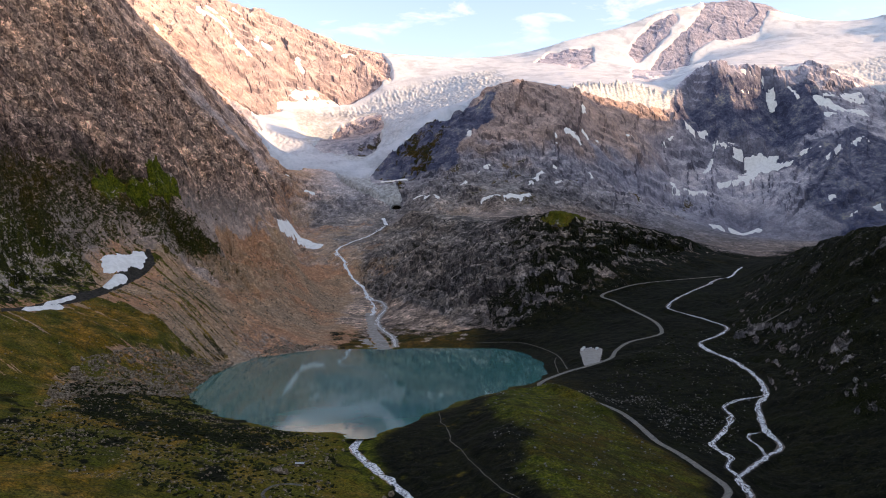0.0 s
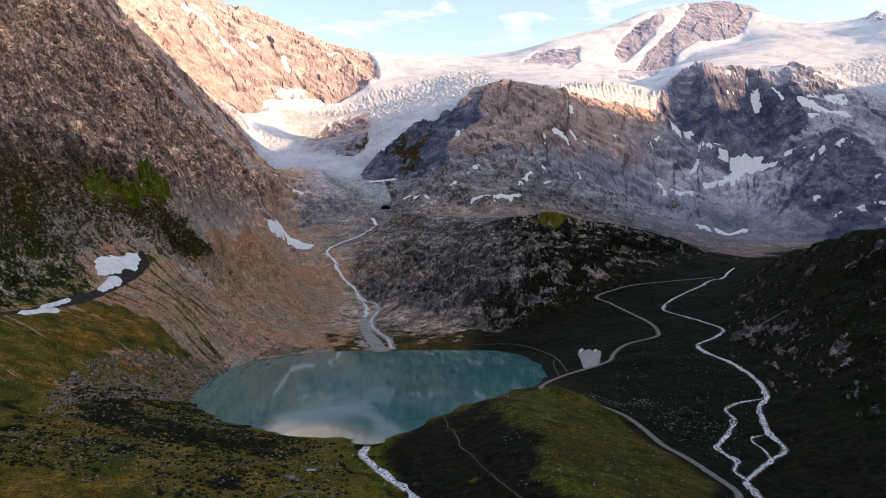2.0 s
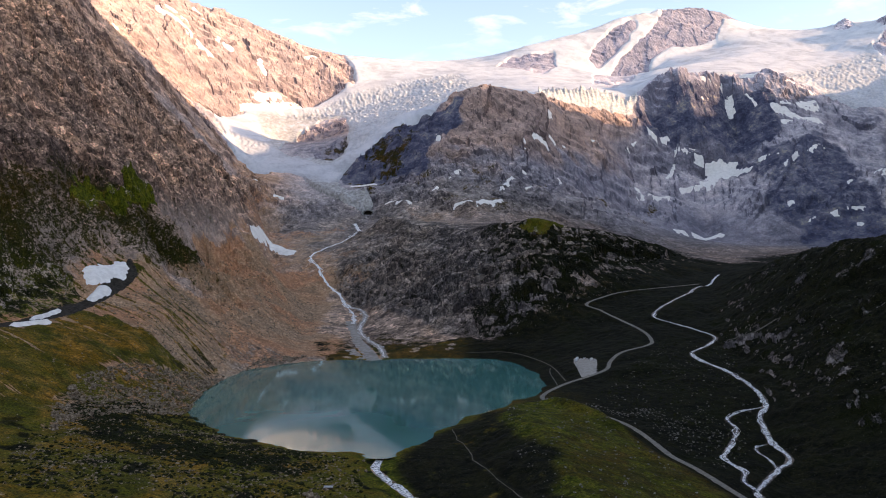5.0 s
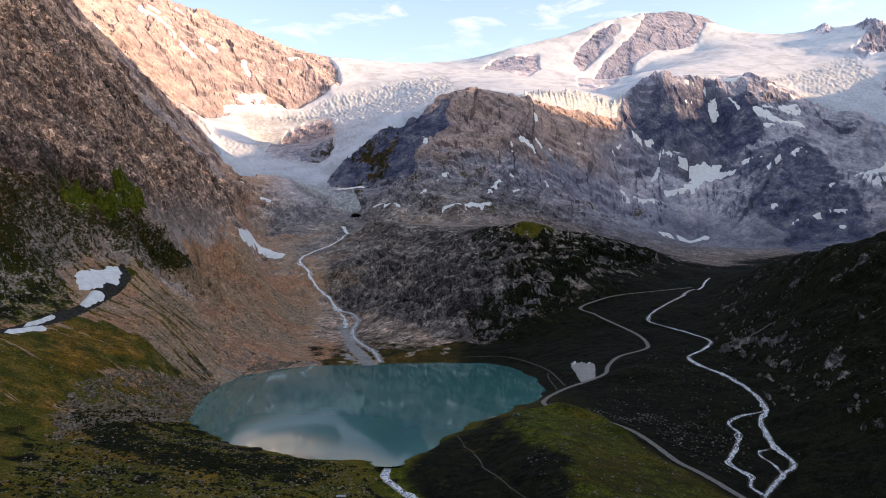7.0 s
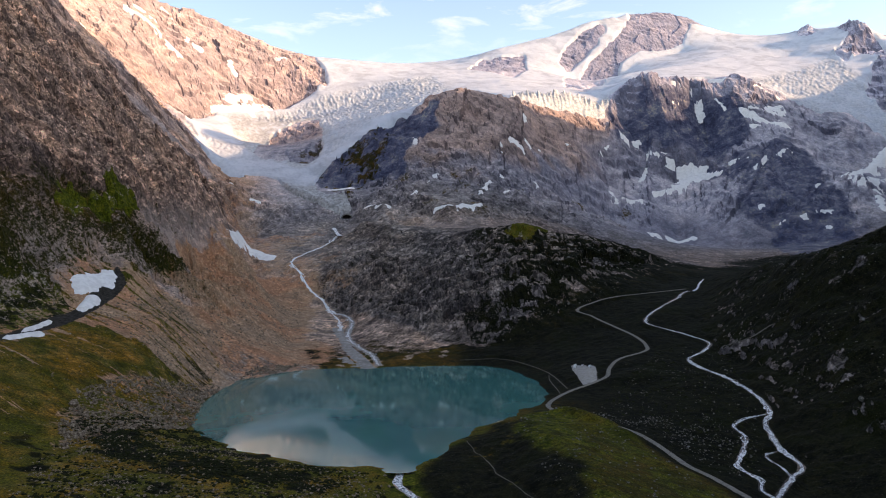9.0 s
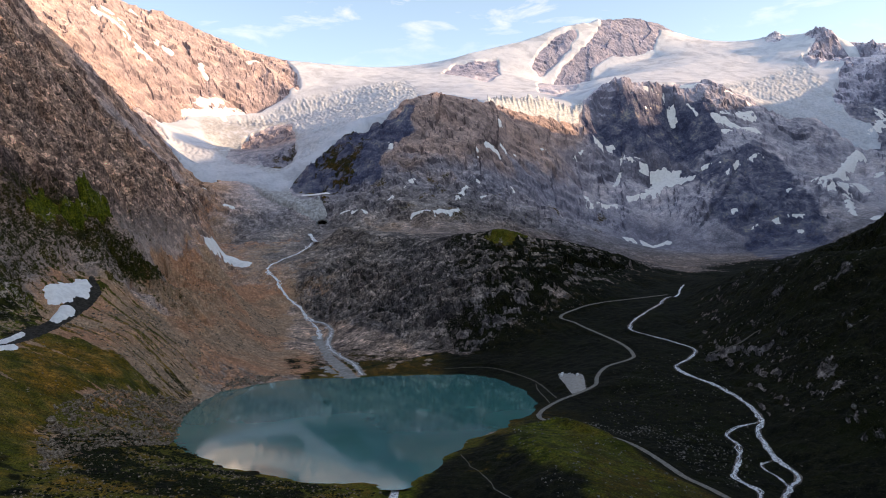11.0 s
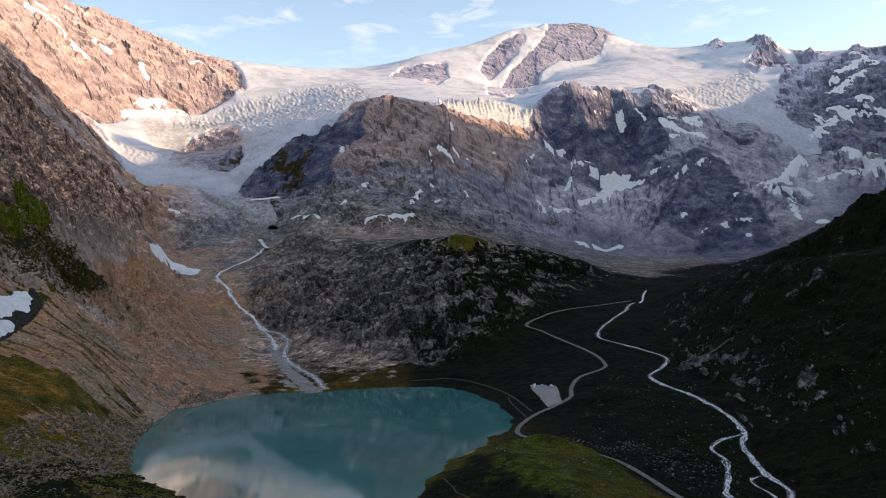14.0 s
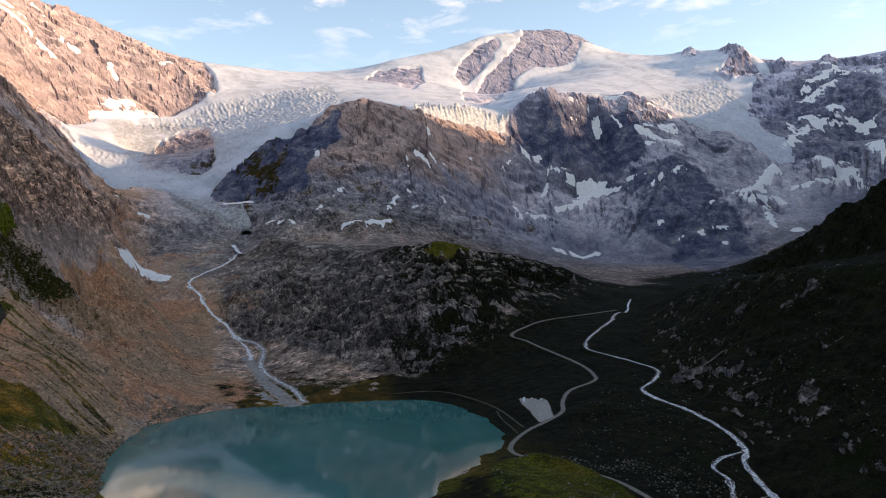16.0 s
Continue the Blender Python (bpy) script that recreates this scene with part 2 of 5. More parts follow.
def lake_material():
    m, n, l, bsdf = material("lake_water", 0.045)
    place = n.new("ShaderNodeNewGeometry").outputs["Position"]
    milk = noise_node(n, l, place, 0.008, 3, 0.5, 0.5)
    l.new(ramp(n, l, milk, (0.4, (0.035, 0.168, 0.153)), (0.6, (0.05, 0.205, 0.182))), bsdf.inputs["Base Color"])
    bsdf.inputs["IOR"].default_value, bsdf.inputs["Specular IOR Level"].default_value = 1.33, 0.55
    bump = n.new("ShaderNodeBump")
    bump.inputs["Strength"].default_value, bump.inputs["Distance"].default_value = 0.05, 0.1
    l.new(noise_node(n, l, place, 0.5, 4, 0.6), bump.inputs["Height"])
    l.new(bump.outputs["Normal"], bsdf.inputs["Normal"])
    return m


def mottled(name, scale, *stops, rough=0.9):
    """A plain mottled surface: colours by noise of one scale, with a finer grain in its relief."""
    m, n, l, bsdf = material(name, rough)
    place = n.new("ShaderNodeNewGeometry").outputs["Position"]
    l.new(ramp(n, l, noise_node(n, l, place, scale, 7, 0.65, 0.6), *stops), bsdf.inputs["Base Color"])
    bump = n.new("ShaderNodeBump")
    bump.inputs["Strength"].default_value, bump.inputs["Distance"].default_value = 0.5, 0.3
    l.new(noise_node(n, l, place, scale * 3, 6, 0.6), bump.inputs["Height"])
    l.new(bump.outputs["Normal"], bsdf.inputs["Normal"])
    return m


LAND_MAT, SNOW_MAT, LAKE_MAT = land_material(), snow_material(), lake_material()
FOAM_MAT = mottled("foaming_water", 0.5, (0.34, (0.05, 0.055, 0.06)), (0.42, (0.42, 0.43, 0.44)), (0.48, (0.93, 0.93, 0.93)), rough=0.35)
STREAM_MAT = mottled("stream_water", 0.6, (0.4, (0.03, 0.036, 0.042)), (0.46, (0.32, 0.33, 0.35)), (0.52, (0.92, 0.92, 0.92)), rough=0.3)
SILT_MAT = mottled("silt", 0.15, (0.38, (0.19, 0.175, 0.155)), (0.5, (0.27, 0.25, 0.225)), (0.6, (0.37, 0.35, 0.325)), rough=0.4)
ROAD_MAT = mottled("road_gravel", 0.5, (0.4, (0.18, 0.165, 0.14)), (0.6, (0.28, 0.258, 0.22)))
PATH_MAT = mottled("path_gravel", 0.6, (0.42, (0.07, 0.064, 0.052)), (0.6, (0.19, 0.175, 0.15)))
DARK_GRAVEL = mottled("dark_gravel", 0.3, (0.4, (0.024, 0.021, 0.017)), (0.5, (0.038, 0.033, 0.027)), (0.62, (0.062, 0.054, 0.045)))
BOULDER_MAT = mottled("boulder_stone", 0.5, (0.38, (0.09, 0.066, 0.047)), (0.5, (0.2, 0.15, 0.108)), (0.62, (0.38, 0.3, 0.225)))
GREY_STONE = mottled("grey_stone", 0.5, (0.38, (0.06, 0.056, 0.05)), (0.5, (0.12, 0.113, 0.102)), (0.62, (0.25, 0.238, 0.218)))
SHRUB_MAT = mottled("shrub_leaves", 1.2, (0.35, (0.01, 0.012, 0.005)), (0.55, (0.022, 0.025, 0.009)), (0.75, (0.05, 0.048, 0.016)))
HUT_MAT = mottled("hut_stone", 2.0, (0.35, (0.1, 0.09, 0.08)), (0.65, (0.24, 0.22, 0.2)))
ROOF_MAT = mottled("pale_metal", 1.0, (0.4, (0.34, 0.35, 0.36)), (0.6, (0.48, 0.49, 0.5)), rough=0.5)
WOOD_MAT = mottled("old_wood", 3.0, (0.35, (0.07, 0.045, 0.03)), (0.65, (0.15, 0.1, 0.07)))
LOT_MAT = mottled("lot_gravel", 0.3, (0.35, (0.29, 0.27, 0.24)), (0.6, (0.42, 0.39, 0.35)))
TYRE_MAT = mottled("tyre_rubber", 8.0, (0.4, (0.015, 0.015, 0.015)), (0.6, (0.025, 0.025, 0.025)))
WHITE_PAINT = mottled("white_paint", 0.8, (0.4, (0.74, 0.74, 0.73)), (0.6, (0.8, 0.8, 0.8)), rough=0.3)
DARK_PAINT = mottled("dark_paint", 0.8, (0.4, (0.02, 0.022, 0.028)), (0.6, (0.03, 0.032, 0.04)), rough=0.25)
GLASS_MAT = mottled("vehicle_glass", 0.8, (0.4, (0.01, 0.012, 0.014)), (0.6, (0.015, 0.017, 0.02)), rough=0.08)

# ---- the lie of the land: ridge, foot and valley lines as (x, y, height above the lake) ----
SKYLINE = [(-1434, 3300, 1611), (-1128, 3400, 1352), (-915, 3480, 1188), (-754, 3520, 1147), (-592, 3580, 1091), (-400, 3640, 1014), (-263,
    3680, 987), (-97, 3750, 989), (62, 3820, 994), (254, 3900, 999), (396, 3950, 1016), (631, 4020, 1111), (937, 4120, 1202), (1157, 4180,
    1295), (1302, 4220, 1333)]
SUMMITS = [(1214, 4220, 1279), (1408, 4260, 1371), (1624, 4260, 1387), (1788, 4250, 1318), (1971, 4240, 1240), (2153, 4220, 1229), (2248,
    4050, 1195), (2264, 4000, 1248), (2287, 3960, 1202), (2345, 3850, 1184), (2352, 3700, 1181), (2371, 3600, 1081), (2412, 3550, 972),
    (2481, 3450, 994), (2577, 3350, 1031), (2690, 3280, 1016), (2773, 3200, 955), (2950, 3150, 1050)]
LIT_FOOT = [(-711, 2900, 579), (-597, 3050, 641), (-484, 3150, 666), (-362, 3250, 692), (-278, 3350, 754)]
ICE_BASIN = [(-598, 2750, 525), (-493, 2500, 392), (-370, 2500, 398), (-288, 2400, 369), (-224, 2250, 291)]
ROCK_ISLAND = [(-459, 2900, 478), (-347, 2900, 490), (-247, 2930, 522), (-226, 3000, 590)]
UPPER_ICE = [(-480, 3120, 628), (-308, 3150, 629), (-177, 3200, 668), (27, 3250, 729), (167, 3300, 793)]
TONGUE = [(-275, 2150, 285), (-191, 2060, 248), (-109, 2010, 221), (-133, 1896, 174)]
STREAM = [(-133, 1896, 174), (-160, 1780, 150), (-209, 1663, 117), (-170, 1560, 62), (-130, 1478, 26), (-105, 1250, 12), (-96, 1041, 1)]
WALL_FOOT = [(-408, 2050, 187), (-325, 1830, 150), (-310, 1680, 114), (-250, 1560, 66), (-205, 1450, 30), (-190, 1250, 14), (-180, 1040, 4)]
WALL_MID = [(-419, 2260, 345), (-393, 2000, 290), (-360, 1800, 225), (-342, 1333, 127), (-325, 1150, 95)]
WALL_UP = [(-453, 2330, 301), (-572, 2330, 480), (-722, 2300, 659), (-883, 2250, 825), (-1006, 2200, 966)]
WALL_FACE = [(-497, 1039, 265), (-470, 1150, 250), (-433, 1282, 230), (-415, 1463, 220), (-393, 1593, 248), (-400, 1750, 285)]
WALL_HIGH = [(-640, 820, 400), (-660, 1050, 440), (-650, 1400, 480), (-640, 1800, 520)]
LEFT_CREST = [(-1050, 300, 620), (-1050, 800, 800), (-1050, 1400, 900), (-1000, 1900, 900), (-1050, 2200, 860)]
LEFT_BASE = [(-463, 971, 140), (-430, 1030, 135), (-475, 900, 122), (-480, 800, 98), (-490, 650, 82), (-500, 450, 85)]
MORAINE = [(-365, 1040, 131), (-364, 1015, 114), (-367, 985, 99), (-373, 945, 89), (-377, 900, 82), (-385, 860, 78), (-391, 810, 76), (-397,
    765, 76), (-401, 725, 79), (-420, 600, 64), (-425, 480, 56)]
MORAINE_FACE = [(-310, 963, 76), (-310, 854, 50), (-347, 708, 55), (-360, 560, 48)]
MORAINE_FOOT = [(-225, 1000, 4), (-255, 870, 5), (-262, 760, 14), (-313, 675, 30), (-300, 560, 28), (-290, 430, 30)]
MEADOW = [(-195, 465, 18), (-190, 600, 10), (-130, 560, 4), (-90, 477, 2), (-120, 380, 4), (-60, 420, -2)]
OUTLET = [(-57, 558, 0.2), (-48, 520, -4), (-36, 470, -10), (-24, 420, -15), (-5, 330, -22), (20, 150, -30)]
GREEN_HILL = [(20, 660, 6), (45, 625, 15), (48, 560, 17), (44, 470, 13.5), (50, 380, 8), (60, 200, 0)]
HILL_FOOT = [(75, 770, 2), (100, 700, 0), (129, 649, -3), (143, 591, -10), (165, 520, -18), (185, 440, -24), (200, 200, -30)]
HILL_SHOULDER = [(50, 672, 10), (78, 685, 9), (99, 664, 9), (115, 641, 6.3), (125, 618, 1.5)]
HILL_SIDE = [(-15, 640, 1.5), (-5, 600, 5), (-5, 520, 0), (0, 440, -5)]
EAST_STREAM = [(470, 1290, 84), (436, 1203, 75), (395, 1080, 60), (345, 985, 40), (323, 909, 28), (318, 854, 22), (286, 732, 5), (275, 705,
    1), (250, 640, -12), (231, 567, -21), (215, 480, -27), (230, 200, -34)]
VALLEY_FLOOR = [(110, 830, 4), (152, 840, 12), (246, 919, 25), (300, 1000, 42), (330, 1100, 62), (400, 1250, 80)]
SPUR_FOOT = [(-40, 1148, 12), (43, 1120, 18), (110, 1040, 14), (170, 1000, 20), (240, 1040, 38), (290, 1150, 62)]
SPUR_FACE = [(11, 1479, 98), (60, 1300, 92), (95, 1168, 80), (138, 1226, 121), (230, 1250, 125), (310, 1300, 112)]
SPUR_CREST = [(-79, 1800, 206), (87, 1600, 167), (164, 1480, 181), (210, 1440, 186), (259, 1430, 167), (329, 1430, 158), (422, 1440, 136),
    (469, 1430, 110), (505, 1420, 87)]
BACK_VALLEY = [(-30, 1850, 185), (148, 1780, 190), (218, 1750, 180), (376, 1800, 157), (560, 1950, 112), (700, 1700, 100), (600, 1500, 95),
    (520, 1380, 88)]
BACK_FLOOR = [(914, 2420, 141), (800, 2250, 110), (1100, 2200, 112), (1300, 2080, 130), (950, 1850, 98), (700, 1900, 100)]
BENCH = [(-119, 2080, 284), (11.7, 2000, 269), (148, 1886, 240), (315, 2050, 266), (503, 2250, 260), (710, 2420, 197)]
KNOLL_LEFT = [(-219, 2480, 393), (-142, 2540, 469), (-34, 2550, 540), (91, 2530, 564), (155, 2500, 612), (195, 2470, 621), (283, 2480, 628),
    (372, 2560, 622), (481, 2720, 623)]
KNOLL_FACE = [(191, 2260, 425), (321, 2289, 445), (516, 2450, 409), (675, 2600, 405)]
ICEFALL_TOP = [(453, 2760, 650), (528, 2800, 652), (697, 2900, 686), (827, 2960, 640), (875, 2990, 685)]
ICEFALL_FOOT = [(548, 2770, 617), (679, 2830, 613), (814, 2890, 586)]
DARK_CREST = [(894, 2980, 693), (964, 3000, 759), (1035, 2990, 780), (1101, 3000, 764), (1185, 3000, 767), (1277, 2999, 755), (1396, 3000,
    779), (1439, 2960, 744), (1471, 2900, 686), (1470, 2750, 550)]
DARK_FACE = [(843, 2850, 559), (1114, 2809, 502), (1200, 2770, 480), (1339, 2612, 474)]
DARK_FOOT = [(776, 2700, 376), (1050, 2718, 343), (1154, 2650, 382), (1224, 2600, 412), (1311, 2590, 445)]
LOW_SLAB = [(728, 2600, 294), (932, 2560, 251), (1086, 2420, 275), (1294, 2292, 248), (1502, 2400, 332), (1568, 2350, 218)]
GLACIER_MID = [(515, 3300, 809), (747, 3300, 781), (932, 3300, 766), (1081, 3400, 854), (1428, 3550, 929), (1737, 3686, 1005), (1989, 3650, 982)]
ROCK_SUMMIT_FOOT = [(941, 3750, 880), (1121, 3700, 861), (1294, 3850, 1005), (1582, 3950, 1078)]
RIGHT_ICE = [(1631, 3100, 714), (1725, 3000, 675), (1802, 2850, 586), (1801, 2650, 453), (1617, 2500, 320)]
RIGHT_FACE = [(2071, 3150, 730), (2167, 2950, 651), (2228, 2800, 561), (2343, 2750, 532)]
RIGHT_FOOT = [(1857, 2600, 427), (1963, 2500, 397), (2059, 2450, 352)]
RIGHT_HILL = [(540, 1330, 86), (500, 1150, 104), (470, 1010, 121), (451, 920, 130), (458, 860, 140), (500, 720, 150), (520, 560, 150), (540,
    300, 130)]
HILL_BACK = [(600, 1400, 84), (610, 1300, 86), (600, 1180, 92), (575, 1060, 102), (565, 960, 113), (590, 860, 124), (650, 720, 132)]
HILL_HOLLOW = [(700, 1560, 92), (720, 1440, 90), (740, 1300, 95), (760, 1180, 108), (800, 1080, 124), (870, 960, 142)]
FAR_HILL_FOOT = [(800, 1580, 96), (850, 1500, 100), (885, 1440, 116), (900, 1380, 128), (930, 1280, 145), (980, 1160, 160)]
FAR_HILL_RIM = [(960, 1480, 150), (1000, 1460, 190), (1050, 1440, 215)]
HILL_MID = [(421, 812, 96), (365, 669, 50), (345, 560, 20), (340, 400, 10)]
FAR_HILL = [(915, 1400, 147), (956, 1390, 201), (986, 1380, 237), (1014, 1360, 263), (1046, 1340, 276), (1250, 1200, 340), (1350, 800, 400)]
# unseen crest, its heights set by the shade it casts on the valley
SHADE_MASSIF = [(1350, -500, 1100), (1500, 300, 1300), (1600, 900, 1450), (1680, 1350, 1520), (1750, 1640, 1450), (1815, 1790, 1120), (1860,
    1880, 1080), (1905, 1965, 1080), (1930, 2005, 1000), (1965, 2035, 640), (2150, 2130, 640), (2350, 2250, 740), (2500, 2420, 760), (2750,
    2700, 880), (2950, 3100, 1050), (3200, 3300, 1200)]
EAST_SLOPE = [(900, 300, 280), (1100, 700, 330), (1250, 1150, 400), (1420, 1500, 450), (1750, 1850, 400), (2150, 2150, 430), (2480, 2400, 480)]
SOUTH_FLOOR = [(100, -600, -60), (0, -200, -40), (-150, 150, 0), (300, -300, -40)]
FAR_BACK = [(860, 1650, 112), (1050, 1750, 124), (1250, 1800, 140), (1450, 1900, 165), (1600, 2080, 190), (1800, 2280, 240), (2000, 2420, 300)]
TROUGH = [(-381, 1070, 137), (-384, 1045, 123), (-387, 1010, 111), (-391, 965, 99), (-395, 920, 89), (-405, 878, 82), (-414, 810, 76),
    (-426, 770, 76)]
DARK_TOWER = [(1029, 2985, 779), (1032, 2900, 654), (1034, 2800, 528), (1055, 2730, 427)]
DARK_GULLY = [(942, 2980, 692), (912, 2930, 580), (915, 2830, 465)]
DARK_CLEFT = [(1195, 3000, 722), (1200, 2930, 595), (1190, 2800, 465)]
DARK_BUTTRESS = [(1391, 2990, 773), (1304, 2850, 629), (1262, 2720, 511), (1260, 2600, 407)]
# unseen peak added to shade the western glacier basin
SHADE_HORN = [(2600, 1890, 1180), (2620, 1960, 1330), (2640, 2060, 1340), (2660, 2130, 1200)]
KNOLL_WEST = [(-213, 2400, 348), (-147, 2290, 321), (-78, 2170, 300), (-16.7, 2060, 285)]
KNOLL_ARETE = [(154, 2495, 611), (125, 2430, 543), (96, 2340, 462), (38, 2210, 383), (13.1, 2080, 318)]
KNOLL_DOME = [(200, 2430, 601), (268, 2430, 599), (311, 2440, 558)]
LAKE_SHORE = [(-227, 710), (-236, 766), (-240, 842), (-229, 933), (-186, 988), (-147, 1004), (-104, 1006), (-62, 1006), (9, 994),
              (64, 985), (88, 947), (101, 882), (107, 834), (84, 762), (50, 708), (19, 676), (-4, 642), (-21, 603), (-41, 575),
              (-55, 558), (-76, 563), (-101, 574), (-127, 580), (-153, 604), (-188, 649)]

LAND = {
    "ground": [STREAM, WALL_FOOT, MORAINE_FOOT, MEADOW, OUTLET, HILL_FOOT, HILL_SIDE, HILL_SHOULDER, GREEN_HILL, EAST_STREAM, VALLEY_FLOOR, SPUR_FOOT,
               BACK_VALLEY, BACK_FLOOR, FAR_BACK, SOUTH_FLOOR],
    "left_wall": [WALL_MID, WALL_UP, WALL_FACE, WALL_HIGH, LEFT_CREST, LEFT_BASE],
    "moraine": [MORAINE, MORAINE_FACE, TROUGH],
    "lit_ridge": [SKYLINE[:7], LIT_FOOT, ROCK_ISLAND],
    "spur": [SPUR_FACE, SPUR_CREST],
    "knoll": [KNOLL_WEST, KNOLL_ARETE, KNOLL_DOME, BENCH, KNOLL_LEFT, KNOLL_FACE, ICEFALL_FOOT],
    "dark_peak": [DARK_CREST, DARK_TOWER, DARK_GULLY, DARK_CLEFT, DARK_BUTTRESS, DARK_FACE, DARK_FOOT, LOW_SLAB],
    "summit": [SKYLINE[6:], SUMMITS[:7], ROCK_SUMMIT_FOOT],
    "ice": [ICE_BASIN, UPPER_ICE, TONGUE, ICEFALL_TOP, GLACIER_MID, RIGHT_ICE],
    "right_peak": [SUMMITS[6:], RIGHT_FACE, RIGHT_FOOT],
    "right_hill": [RIGHT_HILL, HILL_MID, HILL_BACK, HILL_HOLLOW],
    "far_hill": [FAR_HILL, FAR_HILL_FOOT, FAR_HILL_RIM],
    "massif": [SHADE_MASSIF, EAST_SLOPE, SHADE_HORN],
}
KINDS = list(LAND)
X0, Y0, X1, Y1 = -1700.0, -700.0, 3600.0, 4900.0


def dense(line, step):
    """Points along a line of the plan, step metres apart."""
    p = np.array(line, float)
    out = []
    for a, b in zip(p[:-1], p[1:]):
        n = max(1, int(np.linalg.norm((b - a)[:2]) / step))
        out.append(a + (b - a) * (np.arange(n) / n)[:, None])
    return np.concatenate(out + [p[-1:]])


def curve(line, step):
    """The same along a smooth curve through the points."""
    p = np.array(line, float)
    q = np.concatenate([2 * p[:1] - p[1:2], p, 2 * p[-1:] - p[-2:-1]])
    out = []
    for i in range(1, len(q) - 2):
        a, b, c, d = q[i - 1:i + 3]
        n = max(2, int(np.linalg.norm((c - b)[:2]) / step))
        t = (np.arange(n) / n)[:, None]
        out.append(0.5 * (2 * b + (c - a) * t + (2 * a - 5 * b + 4 * c - d) * t ** 2 + (3 * b - a - 3 * c + d) * t ** 3))
    return np.concatenate(out + [p[-1:]])


def inside(x, y, ring):
    """Whether points lie in a ring of the plan."""
    hit = np.zeros(np.shape(x), bool)
    r = np.array(ring, float)[:, :2]
    for (ax, ay), (bx, by) in zip(r, np.roll(r, -1, 0)):
        if ay != by:
            hit ^= ((ay > y) != (by > y)) & (x < (bx - ax) * (y - ay) / (by - ay) + ax)
    return hit


def stretch(g, shape):
    """A grid drawn out to another size."""
    i, j = np.linspace(0, g.shape[0] - 1, shape[0]), np.linspace(0, g.shape[1] - 1, shape[1])
    i0, j0 = np.minimum(i.astype(int), g.shape[0] - 2), np.minimum(j.astype(int), g.shape[1] - 2)
    u, v = (i - i0)[:, None], (j - j0)[None]
    a, b, c, d = g[np.ix_(i0, j0)], g[np.ix_(i0 + 1, j0)], g[np.ix_(i0, j0 + 1)], g[np.ix_(i0 + 1, j0 + 1)]
    return a * (1 - u) * (1 - v) + b * u * (1 - v) + c * (1 - u) * v + d * u * v


def sheet():
    """A skin stretched over all lines, from a coarse grid to a fine one."""
    z = None
    rim = dense([(*p, 0.0) for p in LAKE_SHORE + LAKE_SHORE[:1]], 8)
    hub = rim[:, :2].mean(0)
    out = (rim[:, :2] - hub) / np.linalg.norm(rim[:, :2] - hub, axis=1)[:, None]
    beach = np.column_stack([rim[:, :2] + 15 * out, np.where(np.hypot(rim[:, 0] + 57, rim[:, 1] - 560) < 22, 0.3, 1.6)])
    pts = np.concatenate([dense(line, 8) for lines in LAND.values() for line in lines] + [rim, beach])
    for cell in (100.0, 50.0, 25.0, 12.5):
        nx, ny = int((X1 - X0) / cell) + 1, int((Y1 - Y0) / cell) + 1
        i, j = np.rint((pts[:, 0] - X0) / cell).astype(int), np.rint((pts[:, 1] - Y0) / cell).astype(int)
        ok = (i >= 0) & (j >= 0) & (i < nx) & (j < ny)
        total, count = np.zeros((nx, ny)), np.zeros((nx, ny))
        np.add.at(total, (i[ok], j[ok]), pts[ok, 2])
        np.add.at(count, (i[ok], j[ok]), 1)
        fixed = count > 0
        given = total / np.maximum(count, 1)
        gx, gy = np.meshgrid(X0 + cell * np.arange(nx), Y0 + cell * np.arange(ny), indexing="ij")
        lake = inside(gx, gy, LAKE_SHORE)
        given[lake], fixed = -1.2, fixed | lake
        z = np.full((nx, ny), 200.0) if z is None else stretch(z, (nx, ny))
        z[fixed] = given[fixed]
        parity = (np.add.outer(np.arange(nx), np.arange(ny)) % 2).astype(bool)
        for _ in range(160):
            for side in (parity, ~parity):
                p = np.pad(z, 1, mode="edge")
                mean = (p[:-2, 1:-1] + p[2:, 1:-1] + p[1:-1, :-2] + p[1:-1, 2:]) / 4
                z = np.where(side & ~fixed, z + 1.7 * (mean - z), z)
    p = np.pad(z, 1, mode="edge")
    soft = (p[:-2, 1:-1] + p[2:, 1:-1] + p[1:-1, :-2] + p[1:-1, 2:] + 2 * z) / 6
    return soft


def nearest_kind():
    """Which piece of the land lies nearest, on a grid of 25 m."""
    nx, ny = int((X1 - X0) / 25) + 1, int((Y1 - Y0) / 25) + 1
    gx, gy = np.meshgrid(X0 + 25 * np.arange(nx), Y0 + 25 * np.arange(ny), indexing="ij")
    best, kind = np.full(gx.shape, 1e12), np.zeros(gx.shape, int)
    for k, lines in enumerate(LAND.values()):
        for line in lines:
            for x, y, _ in dense(line, 40):
                d = (gx - x) ** 2 + (gy - y) ** 2
                nearer = d < best
                best[nearer], kind[nearer] = d[nearer], k
    return kind


SHEET, KIND_GRID = sheet(), nearest_kind()


def sample(g, x, y):
    """A grid over the plan, read between its points."""
    u = np.clip((x - X0) / (X1 - X0), 0, 1) * (g.shape[0] - 1)
    v = np.clip((y - Y0) / (Y1 - Y0), 0, 1) * (g.shape[1] - 1)
    i, j = np.minimum(u.astype(int), g.shape[0] - 2), np.minimum(v.astype(int), g.shape[1] - 2)
    u, v = u - i, v - j
    return (g[i, j] * (1 - v) + g[i, j + 1] * v) * (1 - u) + (g[i + 1, j] * (1 - v) + g[i + 1, j + 1] * v) * u


